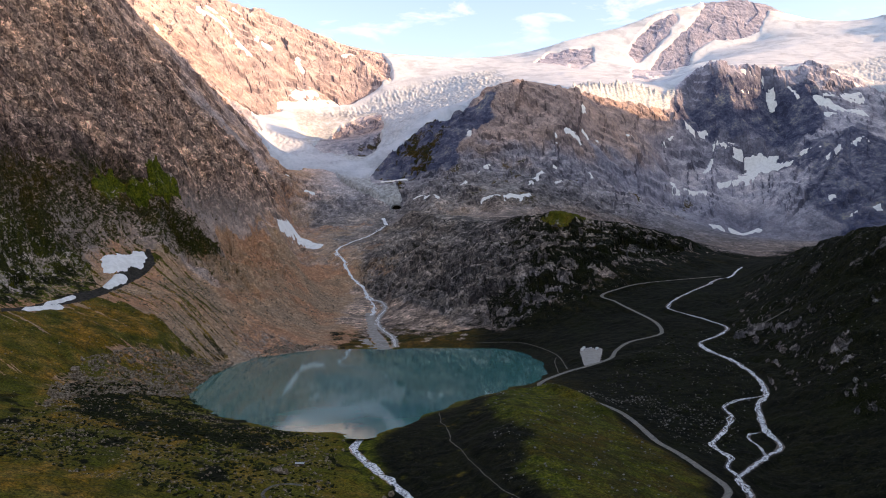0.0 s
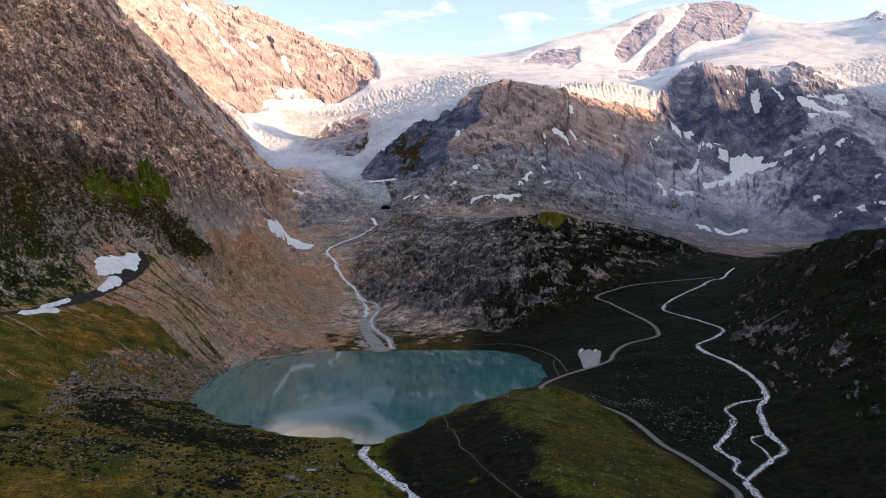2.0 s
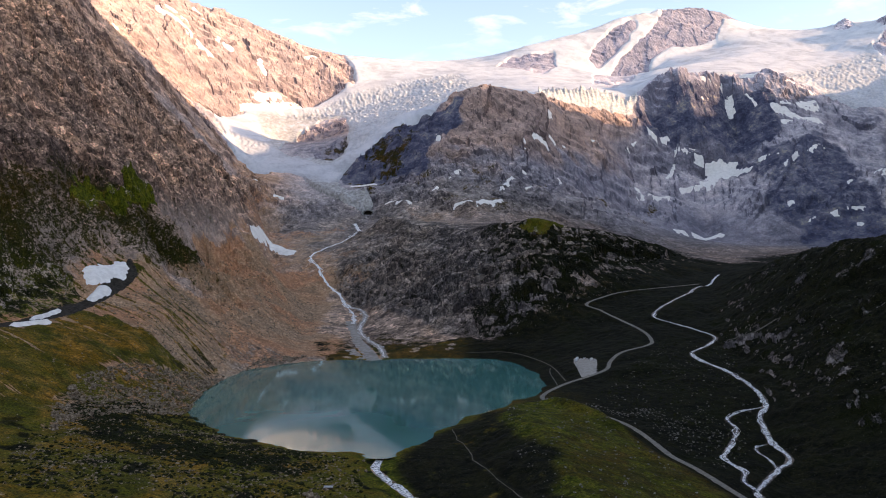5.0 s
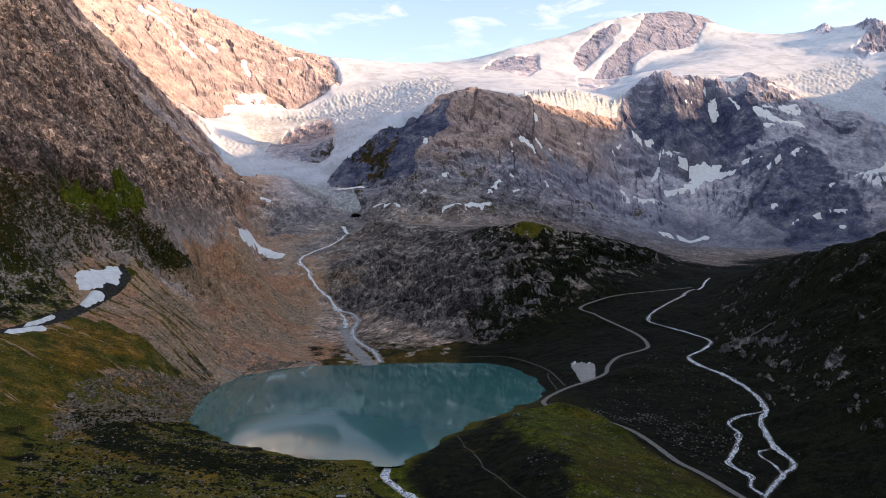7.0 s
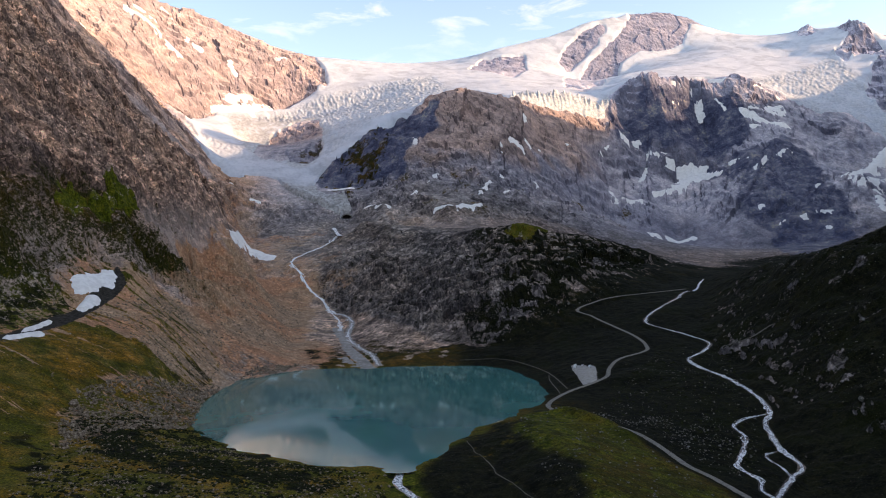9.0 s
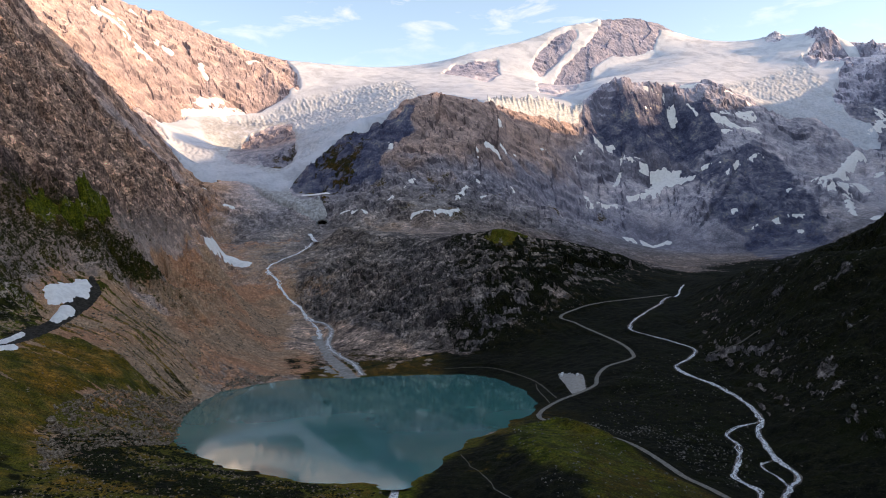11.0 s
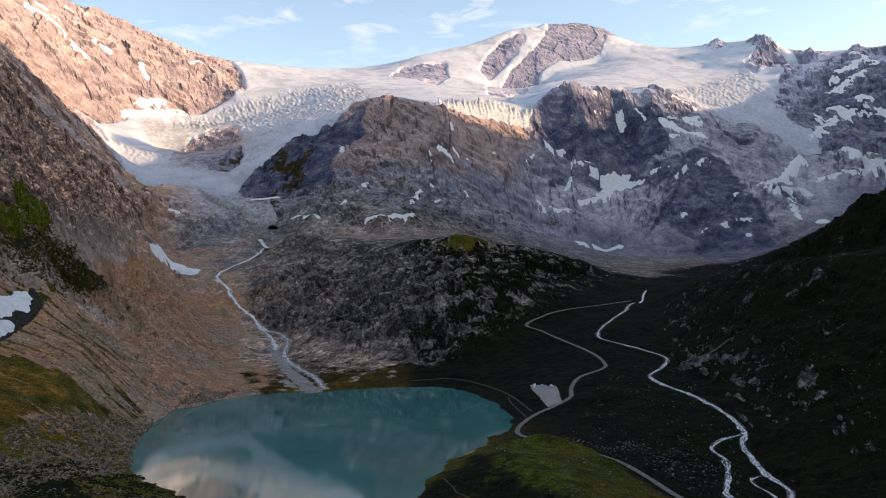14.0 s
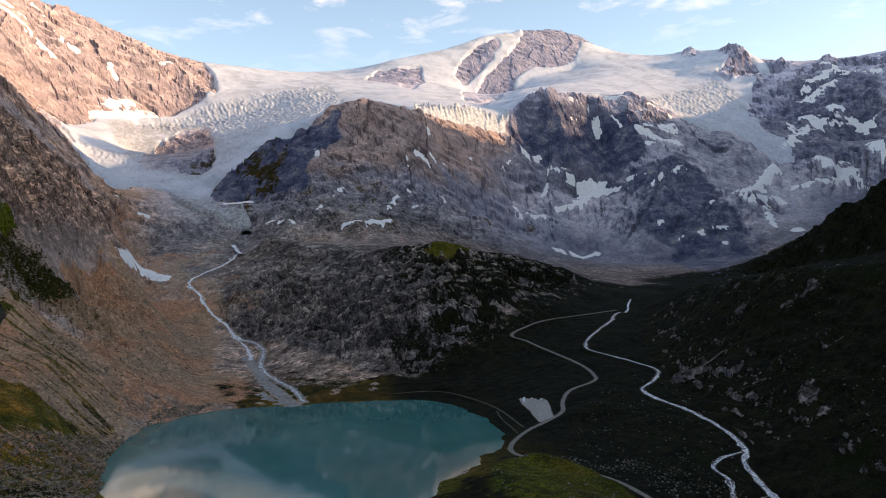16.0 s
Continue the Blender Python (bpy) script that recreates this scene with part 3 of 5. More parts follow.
TABLE = np.random.RandomState(7).permutation(4096)
ANGLES = np.random.RandomState(8).rand(4096) * 2 * math.pi
GRAD_X, GRAD_Y = np.cos(ANGLES).astype(np.float32), np.sin(ANGLES).astype(np.float32)


def grain(x, y, size, seed=0):
    """Gradient noise, about -1 to 1, with lumps of the given size."""
    x, y = x / size + 17.3 * seed, y / size - 9.1 * seed
    i, j = np.floor(x).astype(np.int64), np.floor(y).astype(np.int64)
    u, v = (x - i).astype(np.float32), (y - j).astype(np.float32)
    a, b = u * u * u * (u * (u * 6 - 15) + 10), v * v * v * (v * (v * 6 - 15) + 10)

    def corner(di, dj):
        h = TABLE[(TABLE[(i + di) & 4095] + j + dj) & 4095]
        return GRAD_X[h] * (u - di) + GRAD_Y[h] * (v - dj)
    n0 = corner(0, 0) * (1 - a) + corner(1, 0) * a
    n1 = corner(0, 1) * (1 - a) + corner(1, 1) * a
    return 1.5 * (n0 * (1 - b) + n1 * b)


def craggy(x, y, size, octaves, seed=0, gain=0.5):
    """Sharp-edged noise, 0 to about 1, like buttresses and gullies."""
    total, amp, weight, norm = 0, 1.0, 1.0, 0
    for k in range(octaves):
        n = (1 - np.abs(grain(x, y, size, seed + k))) ** 2 * weight
        weight = np.clip(n * 1.6, 0, 1)
        total, norm = total + n * amp, norm + amp
        amp, size = amp * gain, size / 2.1
    return total / norm


def lumpy(x, y, size, octaves, seed=0, gain=0.5):
    total, amp = 0, 1.0
    for k in range(octaves):
        total = total + amp * grain(x, y, size, seed + k)
        amp, size = amp * gain, size / 2.1
    return total


def facets(x, y, size, seed=0):
    """Broken rock: tilted flat faces of the given size with steps between them, about -1 to 1."""
    x, y = x / size + 5.7 * seed, y / size + 3.3 * seed
    i, j = np.floor(x).astype(np.int64), np.floor(y).astype(np.int64)
    best, value = np.full(np.shape(x), 9.0, np.float32), np.zeros(np.shape(x), np.float32)
    for di in (-1, 0, 1):
        for dj in (-1, 0, 1):
            h = TABLE[(TABLE[(i + di) & 4095] + j + dj) & 4095]
            u = (x - i - di - 0.5 - 0.45 * GRAD_X[h]).astype(np.float32)
            v = (y - j - dj - 0.5 - 0.45 * GRAD_Y[h]).astype(np.float32)
            d = u * u + v * v
            k = TABLE[(h + 77) & 4095]
            near = d < best
            best = np.where(near, d, best)
            value = np.where(near, 1.1 * (GRAD_X[k] * u + GRAD_Y[k] * v) + 0.45 * GRAD_X[TABLE[k]], value)
    return value


def ledges(z, step, sharp):
    """How far a slope moves up or down when it breaks into bands of cliff and ledge."""
    f = z / step - np.floor(z / step)
    return step * (ease(sharp, 1.0, f) - f)


def ease(a, b, x):
    t = np.clip((x - a) / (b - a), 0, 1)
    return t * t * (3 - 2 * t)


GX, GY = np.gradient(SHEET, 12.5)
SLOPE = np.hypot(GX, GY)


# ---- routes in the plan ----
ROAD = [(148, 440), (166, 474), (165, 508), (158, 544), (149, 570), (145, 599), (138, 632), (123, 659), (105, 684), (89, 707), (85, 728), (97, 756),
        (121, 785), (150, 805), (170, 822), (181, 848), (203, 880), (236, 898), (248, 916), (253, 966), (244, 1032), (230, 1080), (217, 1104),
        (246, 1130), (290, 1154), (352, 1165), (410, 1190)]
LAKE_PATH = [(40, 1012), (86, 1004), (108, 965), (124, 892), (122, 800)]
LAKE_PATH_FORK = [(122, 880), (116, 850), (112, 800), (108, 768)]
HILL_PATH = [(-6, 612), (0, 551), (11, 492), (22, 443), (34, 404), (48, 350)]
MEADOW_TRACK = [(-88, 380), (-95, 415), (-99, 427), (-97, 439), (-90, 444), (-80, 441)]
HEATH_TRACK = [(315, 863), (321, 858), (341, 845), (364, 850), (383, 845)]
RIVER = [(410, 1175), (397, 1164), (366, 1118), (335, 1086), (299, 1046), (283, 1013), (296, 980), (312, 942), (320, 908), (296, 875), (272, 854),
         (269, 826), (279, 786), (282, 746), (279, 707), (271, 678), (257, 660), (249, 636), (241, 606), (240, 578), (233, 563), (219, 551),
         (198, 526), (185, 509), (181, 482), (172, 440), (170, 380)]
RIVER_WEST_ARM = [(271, 678), (248, 674), (228, 658), (226, 636), (213, 610), (194, 582), (190, 568), (192, 545), (184, 526), (185, 509)]
RIVER_MID_ARM = [(241, 606), (225, 598), (223, 570), (219, 551)]
OUTFLOW = [(-57, 572), (-60, 548), (-62, 530), (-55, 512), (-44, 491), (-32, 470), (-22, 450), (-10, 415), (5, 360)]
GLACIER_STREAM = [(-133, 1880), (-150, 1790), (-220, 1690), (-197, 1616), (-179, 1564), (-154, 1524), (-139, 1478), (-122, 1400), (-116, 1290), (-108, 1204),
                  (-94, 1120), (-85, 1040), (-80, 1000)]
DELTA_ARM = [(-139, 1478), (-112, 1420), (-98, 1330), (-104, 1250), (-92, 1160), (-70, 1080), (-62, 1010)]
GRAVEL_BAR = [(-122, 1330), (-112, 1240), (-102, 1150), (-90, 1080), (-80, 1030), (-72, 985)]
LOT = [(139, 803), (156, 811), (169, 858), (164, 876), (152, 896), (146, 870)]
ROUTES = [(ROAD, 2.6, 6.0), (LAKE_PATH, 0.7, 3.0), (LAKE_PATH_FORK, 0.5, 3.0), (HILL_PATH, 0.6, 3.0), (MEADOW_TRACK, 1.3, 3.0), (HEATH_TRACK, 0.2, 2.0),
          (RIVER, 3.0, 6.0), (RIVER_WEST_ARM, 2.4, 5.0), (RIVER_MID_ARM, 1.6, 4.0), (OUTFLOW, 3.2, 6.0), (GLACIER_STREAM, 3.0, 6.0),
          (GRAVEL_BAR, 9.5, 6.0), (DELTA_ARM, 5.0, 5.0)]


def cast(grid, times=6):
    """A grid of the plan, softened."""
    for _ in range(times):
        p = np.pad(grid, 1, mode="edge")
        grid = (p[:-2, 1:-1] + p[2:, 1:-1] + p[1:-1, :-2] + p[1:-1, 2:] + grid) / 5
    return grid


SOFT = {k: cast((KIND_GRID == i).astype(float)) for i, k in enumerate(KINDS)}
SLOPE = cast(SLOPE)
# the head of the moraine gives way to the rock wall
head_ = ease(1030, 1095, np.linspace(Y0, Y1, KIND_GRID.shape[1]))[None]
SOFT["left_wall"] = SOFT["left_wall"] + SOFT["moraine"] * head_
SOFT["moraine"] = SOFT["moraine"] * (1 - head_)


def level(line, smooth=25):
    """A smooth curve along a route, with the height of its bed."""
    p = curve(line, 2.0)
    z = sample(SHEET, p[:, 0], p[:, 1])
    z = np.convolve(np.pad(z, smooth, mode="edge"), np.ones(2 * smooth + 1) / (2 * smooth + 1), "valid")
    return np.column_stack([p, z])


# how near each place of the valley lies to a route, and how high that is, on a grid of 2 m
BX, BY, BS = -300.0, 340.0, 2.0
bed_near, bed_high = np.full((400, 800), 99.0), np.zeros((400, 800))
gx, gy = np.meshgrid(BX + BS * np.arange(400), BY + BS * np.arange(800), indexing="ij")
bed_high[:] = sample(SHEET, gx, gy)
for line, half, bank in ROUTES:
    for x, y, z in level(line):
        i, j = int((x - BX) / BS), int((y - BY) / BS)
        if not (0 <= i < 400 and 0 <= j < 800):
            continue
        box = np.s_[max(0, i - 8):i + 9, max(0, j - 8):j + 9]
        d = np.hypot(gx[box] - x, gy[box] - y) - half
        nearer = d < bed_near[box]
        bed_near[box] = np.where(nearer, d, bed_near[box])
        bed_high[box] = np.where(nearer, z, bed_high[box])
lot = inside(gx, gy, LOT)
bed_near[cast(lot.astype(float), 2) > 0.3] = -2.0
bed_high[lot] = sample(SHEET, gx[lot], gy[lot])
bed_high = cast(bed_high, 2)


def bed(g, x, y, else_):
    u, v = (x - BX) / BS, (y - BY) / BS
    ok = (u > 0) & (v > 0) & (u < 398) & (v < 798)
    u, v = np.where(ok, u, 1), np.where(ok, v, 1)
    i, j = u.astype(int), v.astype(int)
    u, v = u - i, v - j
    r = (g[i, j] * (1 - v) + g[i, j + 1] * v) * (1 - u) + (g[i + 1, j] * (1 - v) + g[i + 1, j + 1] * v) * u
    return np.where(ok, r, else_)


# height of buttresses and gullies on each piece of the land, in metres
RUGGED = {"ground": 5, "left_wall": 56, "moraine": 5, "lit_ridge": 52, "spur": 30, "knoll": 55, "dark_peak": 60, "summit": 24, "ice": 42, "right_peak": 95,
          "right_hill": 12, "far_hill": 45, "massif": 60}
RUGGED_GRID = cast(sum(RUGGED[k] * SOFT[k] for k in KINDS), 2)
# ---- outlines of the glaciers in the plan ----
GLACIER_RING = [(-600, 2700), (-564, 2456), (-511, 2380), (-470, 2280), (-390, 2352), (-311, 2316), (-252, 2152), (-208, 2084), (-131, 2010), (-95, 2024), (-133, 2060),
                (-191, 2144), (-211, 2292), (-190, 2390), (-120, 2440), (-40, 2490), (88, 2500), (185, 2510), (283, 2520), (399, 2600), (470, 2745), (548, 2772),
                (679, 2832), (814, 2890), (900, 3010), (1035, 3030), (1185, 3030), (1396, 3040), (1520, 2960), (1600, 2880), (1671, 2860), (1768, 2874), (1782, 2658),
                (1854, 2642), (1937, 2762), (1912, 2914), (1992, 3110), (2209, 3358), (2430, 3500), (2500, 3800)]
GLACIER_HEAD = [(2400, 4300), (1400, 4400), (600, 4300), (-100, 4000), (-263, 3680), (-215, 3560), (-205, 3400), (-278, 3345), (-362, 3250), (-484, 3150), (-597, 3050), (-700, 2880)]
ISLAND = [(-414, 2623), (-374, 2534), (-233, 2467), (-193, 2534), (-204, 2915), (-232, 3094), (-302, 3094), (-386, 2982), (-411, 2758)]
ROCKS_IN_ICE = [ISLAND,
                [(433, 3683), (535, 3912), (748, 3922), (708, 3700), (603, 3479), (539, 3611)],
                [(910, 3889), (983, 4003), (1087, 4106), (1209, 4157), (1249, 4140), (1151, 4024), (1045, 3914), (928, 3802)],
                [(763, 3177), (851, 3561), (1064, 3883), (1202, 4000), (1340, 4140), (1400, 4230), (1400, 4450), (1960, 4450), (1900, 4240), (1760, 4190), (1710, 4176), (1594, 3994), (1469, 3964), (1348, 3954), (1215, 3866), (972, 3363), (801, 3069)],
                [(2125, 3539), (2318, 3691), (2385, 3589), (2255, 3345), (2244, 3474), (2111, 3429)],
                [(2290, 3718), (2300, 3800), (2400, 3800), (2376, 3630), (2430, 3500), (2285, 3398), (2270, 3506), (2177, 3462), (2181, 3558), (2316, 3614)],
                [(2148, 3874), (2230, 4020), (2300, 4020), (2237, 3850), (2173, 3818)],
                [(1900, 4230), (1980, 4300), (2000, 4200), (1960, 4190)],
                [(2209, 3358), (2378, 3378), (2423, 3306), (2299, 3190), (2151, 3034), (1912, 2914), (1992, 3110)]]
plan = np.meshgrid(X0 + 12.5 * np.arange(SHEET.shape[0]), Y0 + 12.5 * np.arange(SHEET.shape[1]), indexing="ij")
on_ice = inside(*plan, GLACIER_RING + GLACIER_HEAD)
for ring in ROCKS_IN_ICE:
    on_ice &= ~inside(*plan, ring)
ICE_GRID = cast(on_ice.astype(float), 2)
CRAG_ZONE = [(-190, 1610), (-63, 1640), (45, 1500), (150, 1400), (240, 1440), (330, 1400), (470, 1420), (380, 1300), (260, 1230), (215, 1150), (150, 1100),
             (95, 1060), (20, 1110), (-50, 1260), (-105, 1420)]
CRAG_GRID = cast(inside(*plan, CRAG_ZONE).astype(float), 3)
# turf mounds: a shoulder of the green hill that hides the road, and a hump behind the parking lot
MOUNDS = [(86, 680, 15, 4), (95, 668, 17, 5), (104, 652, 17, 4.5), (113, 636, 17, 4.5), (121, 616, 16, 3), (200, 812, 34, 5), (172, 804, 26, 3.5)]
# bare rock humps on the heath: place, reach and height
OUTCROPS = [(421, 817, 16, 7), (446, 801, 20, 8), (343, 692, 17, 6), (330, 655, 14, 5), (310, 605, 18, 6), (305, 575, 15, 6), (325, 851, 13, 5), (364, 757, 14, 5),
            (395, 745, 18, 6), (410, 880, 14, 5), (380, 640, 16, 5), (480, 980, 18, 6), (500, 900, 16, 6), (350, 560, 14, 5), (460, 700, 20, 7)]
LAKE_GRID = cast(inside(*plan, LAKE_SHORE).astype(float), 2)


def knobs(x, y):
    """Bare rock knobs that stand out of the heath, 0 to about 1."""
    wx, wy = x + 4 * grain(x, y, 13, 81), y + 4 * grain(x, y, 13, 82)
    return np.clip(0.75 * facets(wx, wy, 21, 9) + 0.5 * facets(wx, wy, 9, 10) + 0.35 * grain(x, y, 80, 83), 0, 1)


def height(x, y):
    """The ground's height above the lake."""
    base = sample(SHEET, x, y)
    rock = ease(0.2, 0.65, sample(SLOPE, x, y))
    tall = sample(RUGGED_GRID, x, y)
    ice = ease(0.35, 0.9, sample(ICE_GRID, x, y))
    far = ease(1500, 2800, y)
    calm = (1 - ease(0.02, 0.5, sample(LAKE_GRID, x, y))) * ease(0.0, 9.0, np.abs(base) + 2)
    wx, wy = x + 26 * grain(x, y, 140, 3), y + 26 * grain(x, y, 140, 4)
    crag = (1 - far) * (craggy(wx, wy, 120, 5, 11) - 0.42) + far * (craggy(wx, wy, 360, 6, 12, 0.42) - 0.46)
    z = base + 0.62 * rock * tall * crag * (1 - 0.7 * ice)
    gully = sample(SOFT["left_wall"], x, y)
    along, across = np.where(gully > 0.5, x - 0.3 * y, y), np.where(gully > 0.5, y + 0.3 * x, x)
    chute = np.abs(grain(across + 12 * grain(x, y, 50, 5), along * 0.28, 48, 35)) + 0.5 * np.abs(grain(across, along * 0.25, 19, 36))
    z = z + rock * 0.13 * tall * (chute - 0.45) * (1 - ice)
    sx, sy = x + 5 * grain(x, y, 19, 13) + 2 * grain(x, y, 7, 15), y + 5 * grain(x, y, 19, 14) + 2 * grain(x, y, 7, 16)
    broken_ = np.maximum(rock, 0.9 * ease(0.3, 0.7, sample(CRAG_GRID, x, y))) * (1 - ice) * (1 - sample(SOFT["moraine"], x, y))
    broken_ = broken_ * (1 - 0.85 * gully * (1 - ease(35, 110, base - 0.2 * np.maximum(0, y - 1480))) * ease(1040, 1120, y))
    scale = 1 + 1.3 * far
    big_, mid_, low_ = facets(sx / scale, sy / scale, 62, 1), facets(sx / scale, sy / scale, 27, 2), facets(sx / scale, sy / scale, 12, 3)
    block = np.maximum(tall, 30 * ease(0.3, 0.7, sample(CRAG_GRID, x, y))) * (1 - 0.35 * far)
    z = z + broken_ * block * ((0.2 + 0.05 * far) * big_ + (0.13 + 0.05 * far) * mid_ + (0.075 + 0.02 * far) * low_ + (0.04 + 0.015 * far) * facets(sx / scale, sy / scale, 6.5, 4))
    z = z + 5.0 * ease(0.3, 0.7, sample(CRAG_GRID, x, y)) * knobs(x, y)
    strata = z + 0.3 * x + 34 * grain(x, y, 150, 17) + 9 * grain(x, y, 36, 18)
    z = z + broken_ * 0.42 * ease(-0.1, 0.4, grain(x, y, 110, 19)) * ledges(strata, 19 + 15 * far, 0.4)
    z = z + calm * (1 - ice) * (1.5 * lumpy(x, y, 60, 3, 51) + 0.55 * lumpy(x, y, 9, 3, 61))
    z = z + calm * (1 - ice) * (1 - far) * (0.3 + 0.5 * rock) * facets(sx, sy, 8, 6)
    z = z + ice * 1.4 * lumpy(x, y, 120, 3, 71)
    for ox, oy, size, tall_ in MOUNDS:
        z = z + tall_ * (1 - ease(0.0, 1.0, np.hypot(x - ox, y - oy) / size))
    for ox, oy, size, tall_ in OUTCROPS:
        d = np.hypot(x - ox, y - oy) / size
        if np.min(d) < 1:
            z = z + tall_ * (1 - ease(0.2, 1.0, d)) * (0.7 + 0.5 * facets(sx, sy, size * 0.45, 8))
    shore = sample(LAKE_GRID, x, y)
    z = z + ease(0.01, 0.15, shore) * (1 - ease(0.55, 0.85, shore)) * 0.55 * lumpy(x, y, 24, 3, 86)
    near = bed(bed_near, x, y, 99.0)
    return z + (bed(bed_high, x, y, 0.0) - z) * (1 - ease(0.5, 6.0, near)) * (near < 50)


def mesh_of(name, co, faces, mat, smooth=True):
    me = bpy.data.meshes.new(name)
    faces = np.asarray(faces)
    me.vertices.add(len(co))
    me.vertices.foreach_set("co", np.asarray(co, np.float32).ravel())
    me.loops.add(faces.size)
    me.polygons.add(len(faces))
    me.loops.foreach_set("vertex_index", faces.astype(np.int32).ravel())
    me.polygons.foreach_set("loop_start", (np.arange(len(faces)) * faces.shape[1]).astype(np.int32))
    me.polygons.foreach_set("use_smooth", np.full(len(faces), smooth))
    me.materials.append(mat)
    me.update()
    me.validate()
    return me


def covered(me, cover, crisp):
    cover = np.asarray(cover, np.float32)
    layer = me.attributes.new("cover", "FLOAT_COLOR", "POINT")
    layer.data.foreach_set("color", np.ascontiguousarray(cover[:, :4]).ravel())
    if cover.shape[1] > 4:
        layer = me.attributes.new("lush", "FLOAT", "POINT")
        layer.data.foreach_set("value", np.ascontiguousarray(cover[:, 4]))
    if cover.shape[1] > 5:
        layer = me.attributes.new("shade_tint", "FLOAT", "POINT")
        layer.data.foreach_set("value", np.ascontiguousarray(cover[:, 5]))
    layer = me.attributes.new("crisp", "FLOAT", "POINT")
    layer.data.foreach_set("value", np.asarray(crisp, np.float32).ravel())
    return me


def piece(name, co, faces, mat, cover=None, parent=None, smooth=True):
    """One mesh object out of some faces of a larger net."""
    used, back = np.unique(faces, return_inverse=True)
    me = mesh_of(name, co[used], back.reshape(-1, 4), mat, smooth)
    if cover is not None:
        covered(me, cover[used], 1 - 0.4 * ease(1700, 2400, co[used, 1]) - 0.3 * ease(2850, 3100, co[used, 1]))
    ob = new(name, me)
    ob.parent = parent
    return ob


# ---- the land: a fan of strips that widens up the valley ----
FAN = (-60.0, -120.0)
turn = np.radians(np.linspace(-31, 45, 1200))
reach = np.exp(np.linspace(np.log(470.0), np.log(5000.0), 950))
T, R = np.meshgrid(turn, reach, indexing="ij")
VX, VY = FAN[0] + R * np.sin(T), FAN[1] + R * np.cos(T)
VZ = height(VX, VY)
ragx, ragy = VX + 14 * lumpy(VX, VY, 50, 3, 5), VY + 14 * lumpy(VX, VY, 50, 3, 6)
VK = KIND_GRID[np.clip(np.rint((ragx - X0) / 25).astype(int), 0, KIND_GRID.shape[0] - 1), np.clip(np.rint((ragy - Y0) / 25).astype(int), 0, KIND_GRID.shape[1] - 1)]
slant = np.hypot(np.gradient(VZ, axis=0) / (R * (turn[1] - turn[0])), np.gradient(VZ, axis=1) / np.gradient(R, axis=1))
on = {k: sample(g, ragx, ragy) for k, g in SOFT.items()}
patchy, spotty, tiny = lumpy(VX, VY, 90, 4, 91), lumpy(VX, VY, 22, 3, 95), lumpy(VX, VY, 7, 2, 97)

GRASS_LEDGE = [(-472, 1087), (-471, 1135), (-455, 1148), (-450, 1226), (-455, 1297), (-439, 1309), (-422, 1312), (-411, 1219), (-426, 1191), (-433, 1140), (-439, 1076), (-457, 1058)]
STONE_FIELD = [(-277, 554), (-300, 604), (-320, 702), (-300, 786), (-269, 850), (-237, 914), (-226, 784), (-232, 700), (-250, 660), (-272, 615)]
GREEN_SLOPE_RING = [(30, 612), (77, 706), (120, 645), (134, 576), (146, 496), (148, 380), (40, 360), (37, 473)]
BEYOND_TROUGH = [(-640, 700), (-640, 1000), (-493, 902), (-482, 948), (-456, 963), (-425, 952), (-402, 935), (-407, 868), (-414, 811), (-424, 786), (-490, 700)]
MORAINE_TURF = [(-560, 380), (-520, 700), (-396, 740), (-384, 830), (-371, 899), (-338, 880), (-296, 863), (-268, 870), (-250, 800), (-250, 380)]
DELTA_THICKETS = [[(-156, 1042), (-167, 1142), (-142, 1172), (-109, 1127), (-97, 1028), (-125, 1005)], [(-74, 1026), (-88, 1146), (-72, 1187), (-5, 1120), (44, 1006), (-19, 1003)]]
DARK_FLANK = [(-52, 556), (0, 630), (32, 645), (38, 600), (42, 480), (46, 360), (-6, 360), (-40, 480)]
SHRUB_BAND = [(-291, 608), (-295, 666), (-194, 560), (-126, 575), (-86, 528), (-111, 504), (-177, 510), (-231, 528)]
TILL_APRON = [(-344, 2039), (-248, 2065), (-125, 2058), (-70, 1980), (31, 1828), (78, 1642), (77, 1490), (-55, 1581), (-155, 1630), (-227, 1686), (-325, 1957)]
MORAINE_STRIPES = [(-360, 1016), (-342, 1056), (-303, 1025), (-273, 1011), (-242, 979), (-248, 875), (-293, 808), (-324, 842)]
# faces painted darker and bluer as shade, and how much
SHADE_FACES = [(ISLAND, 0.45), ([(1669, 2967), (1749, 2830), (1728, 2606), (1503, 2243), (1377, 2281), (1444, 2536)], 0.42), ([(-232, 2335), (-93, 2516), (168, 2459), (174, 2367), (58, 2265), (41, 2106), (-18, 2128), (-155, 2202)], 0.85),
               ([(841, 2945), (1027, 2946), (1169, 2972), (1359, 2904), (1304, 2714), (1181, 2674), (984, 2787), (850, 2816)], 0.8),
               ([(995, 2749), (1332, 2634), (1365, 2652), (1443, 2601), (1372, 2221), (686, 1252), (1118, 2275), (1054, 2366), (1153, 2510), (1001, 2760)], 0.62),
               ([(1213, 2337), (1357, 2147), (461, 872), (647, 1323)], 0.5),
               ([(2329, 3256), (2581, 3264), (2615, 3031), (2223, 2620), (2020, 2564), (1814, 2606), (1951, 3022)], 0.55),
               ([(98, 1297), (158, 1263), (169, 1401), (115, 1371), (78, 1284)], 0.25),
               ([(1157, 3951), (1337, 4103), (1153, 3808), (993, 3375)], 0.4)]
TURF_KNOB = [(170, 1420), (200, 1462), (245, 1470), (262, 1440), (215, 1405)]
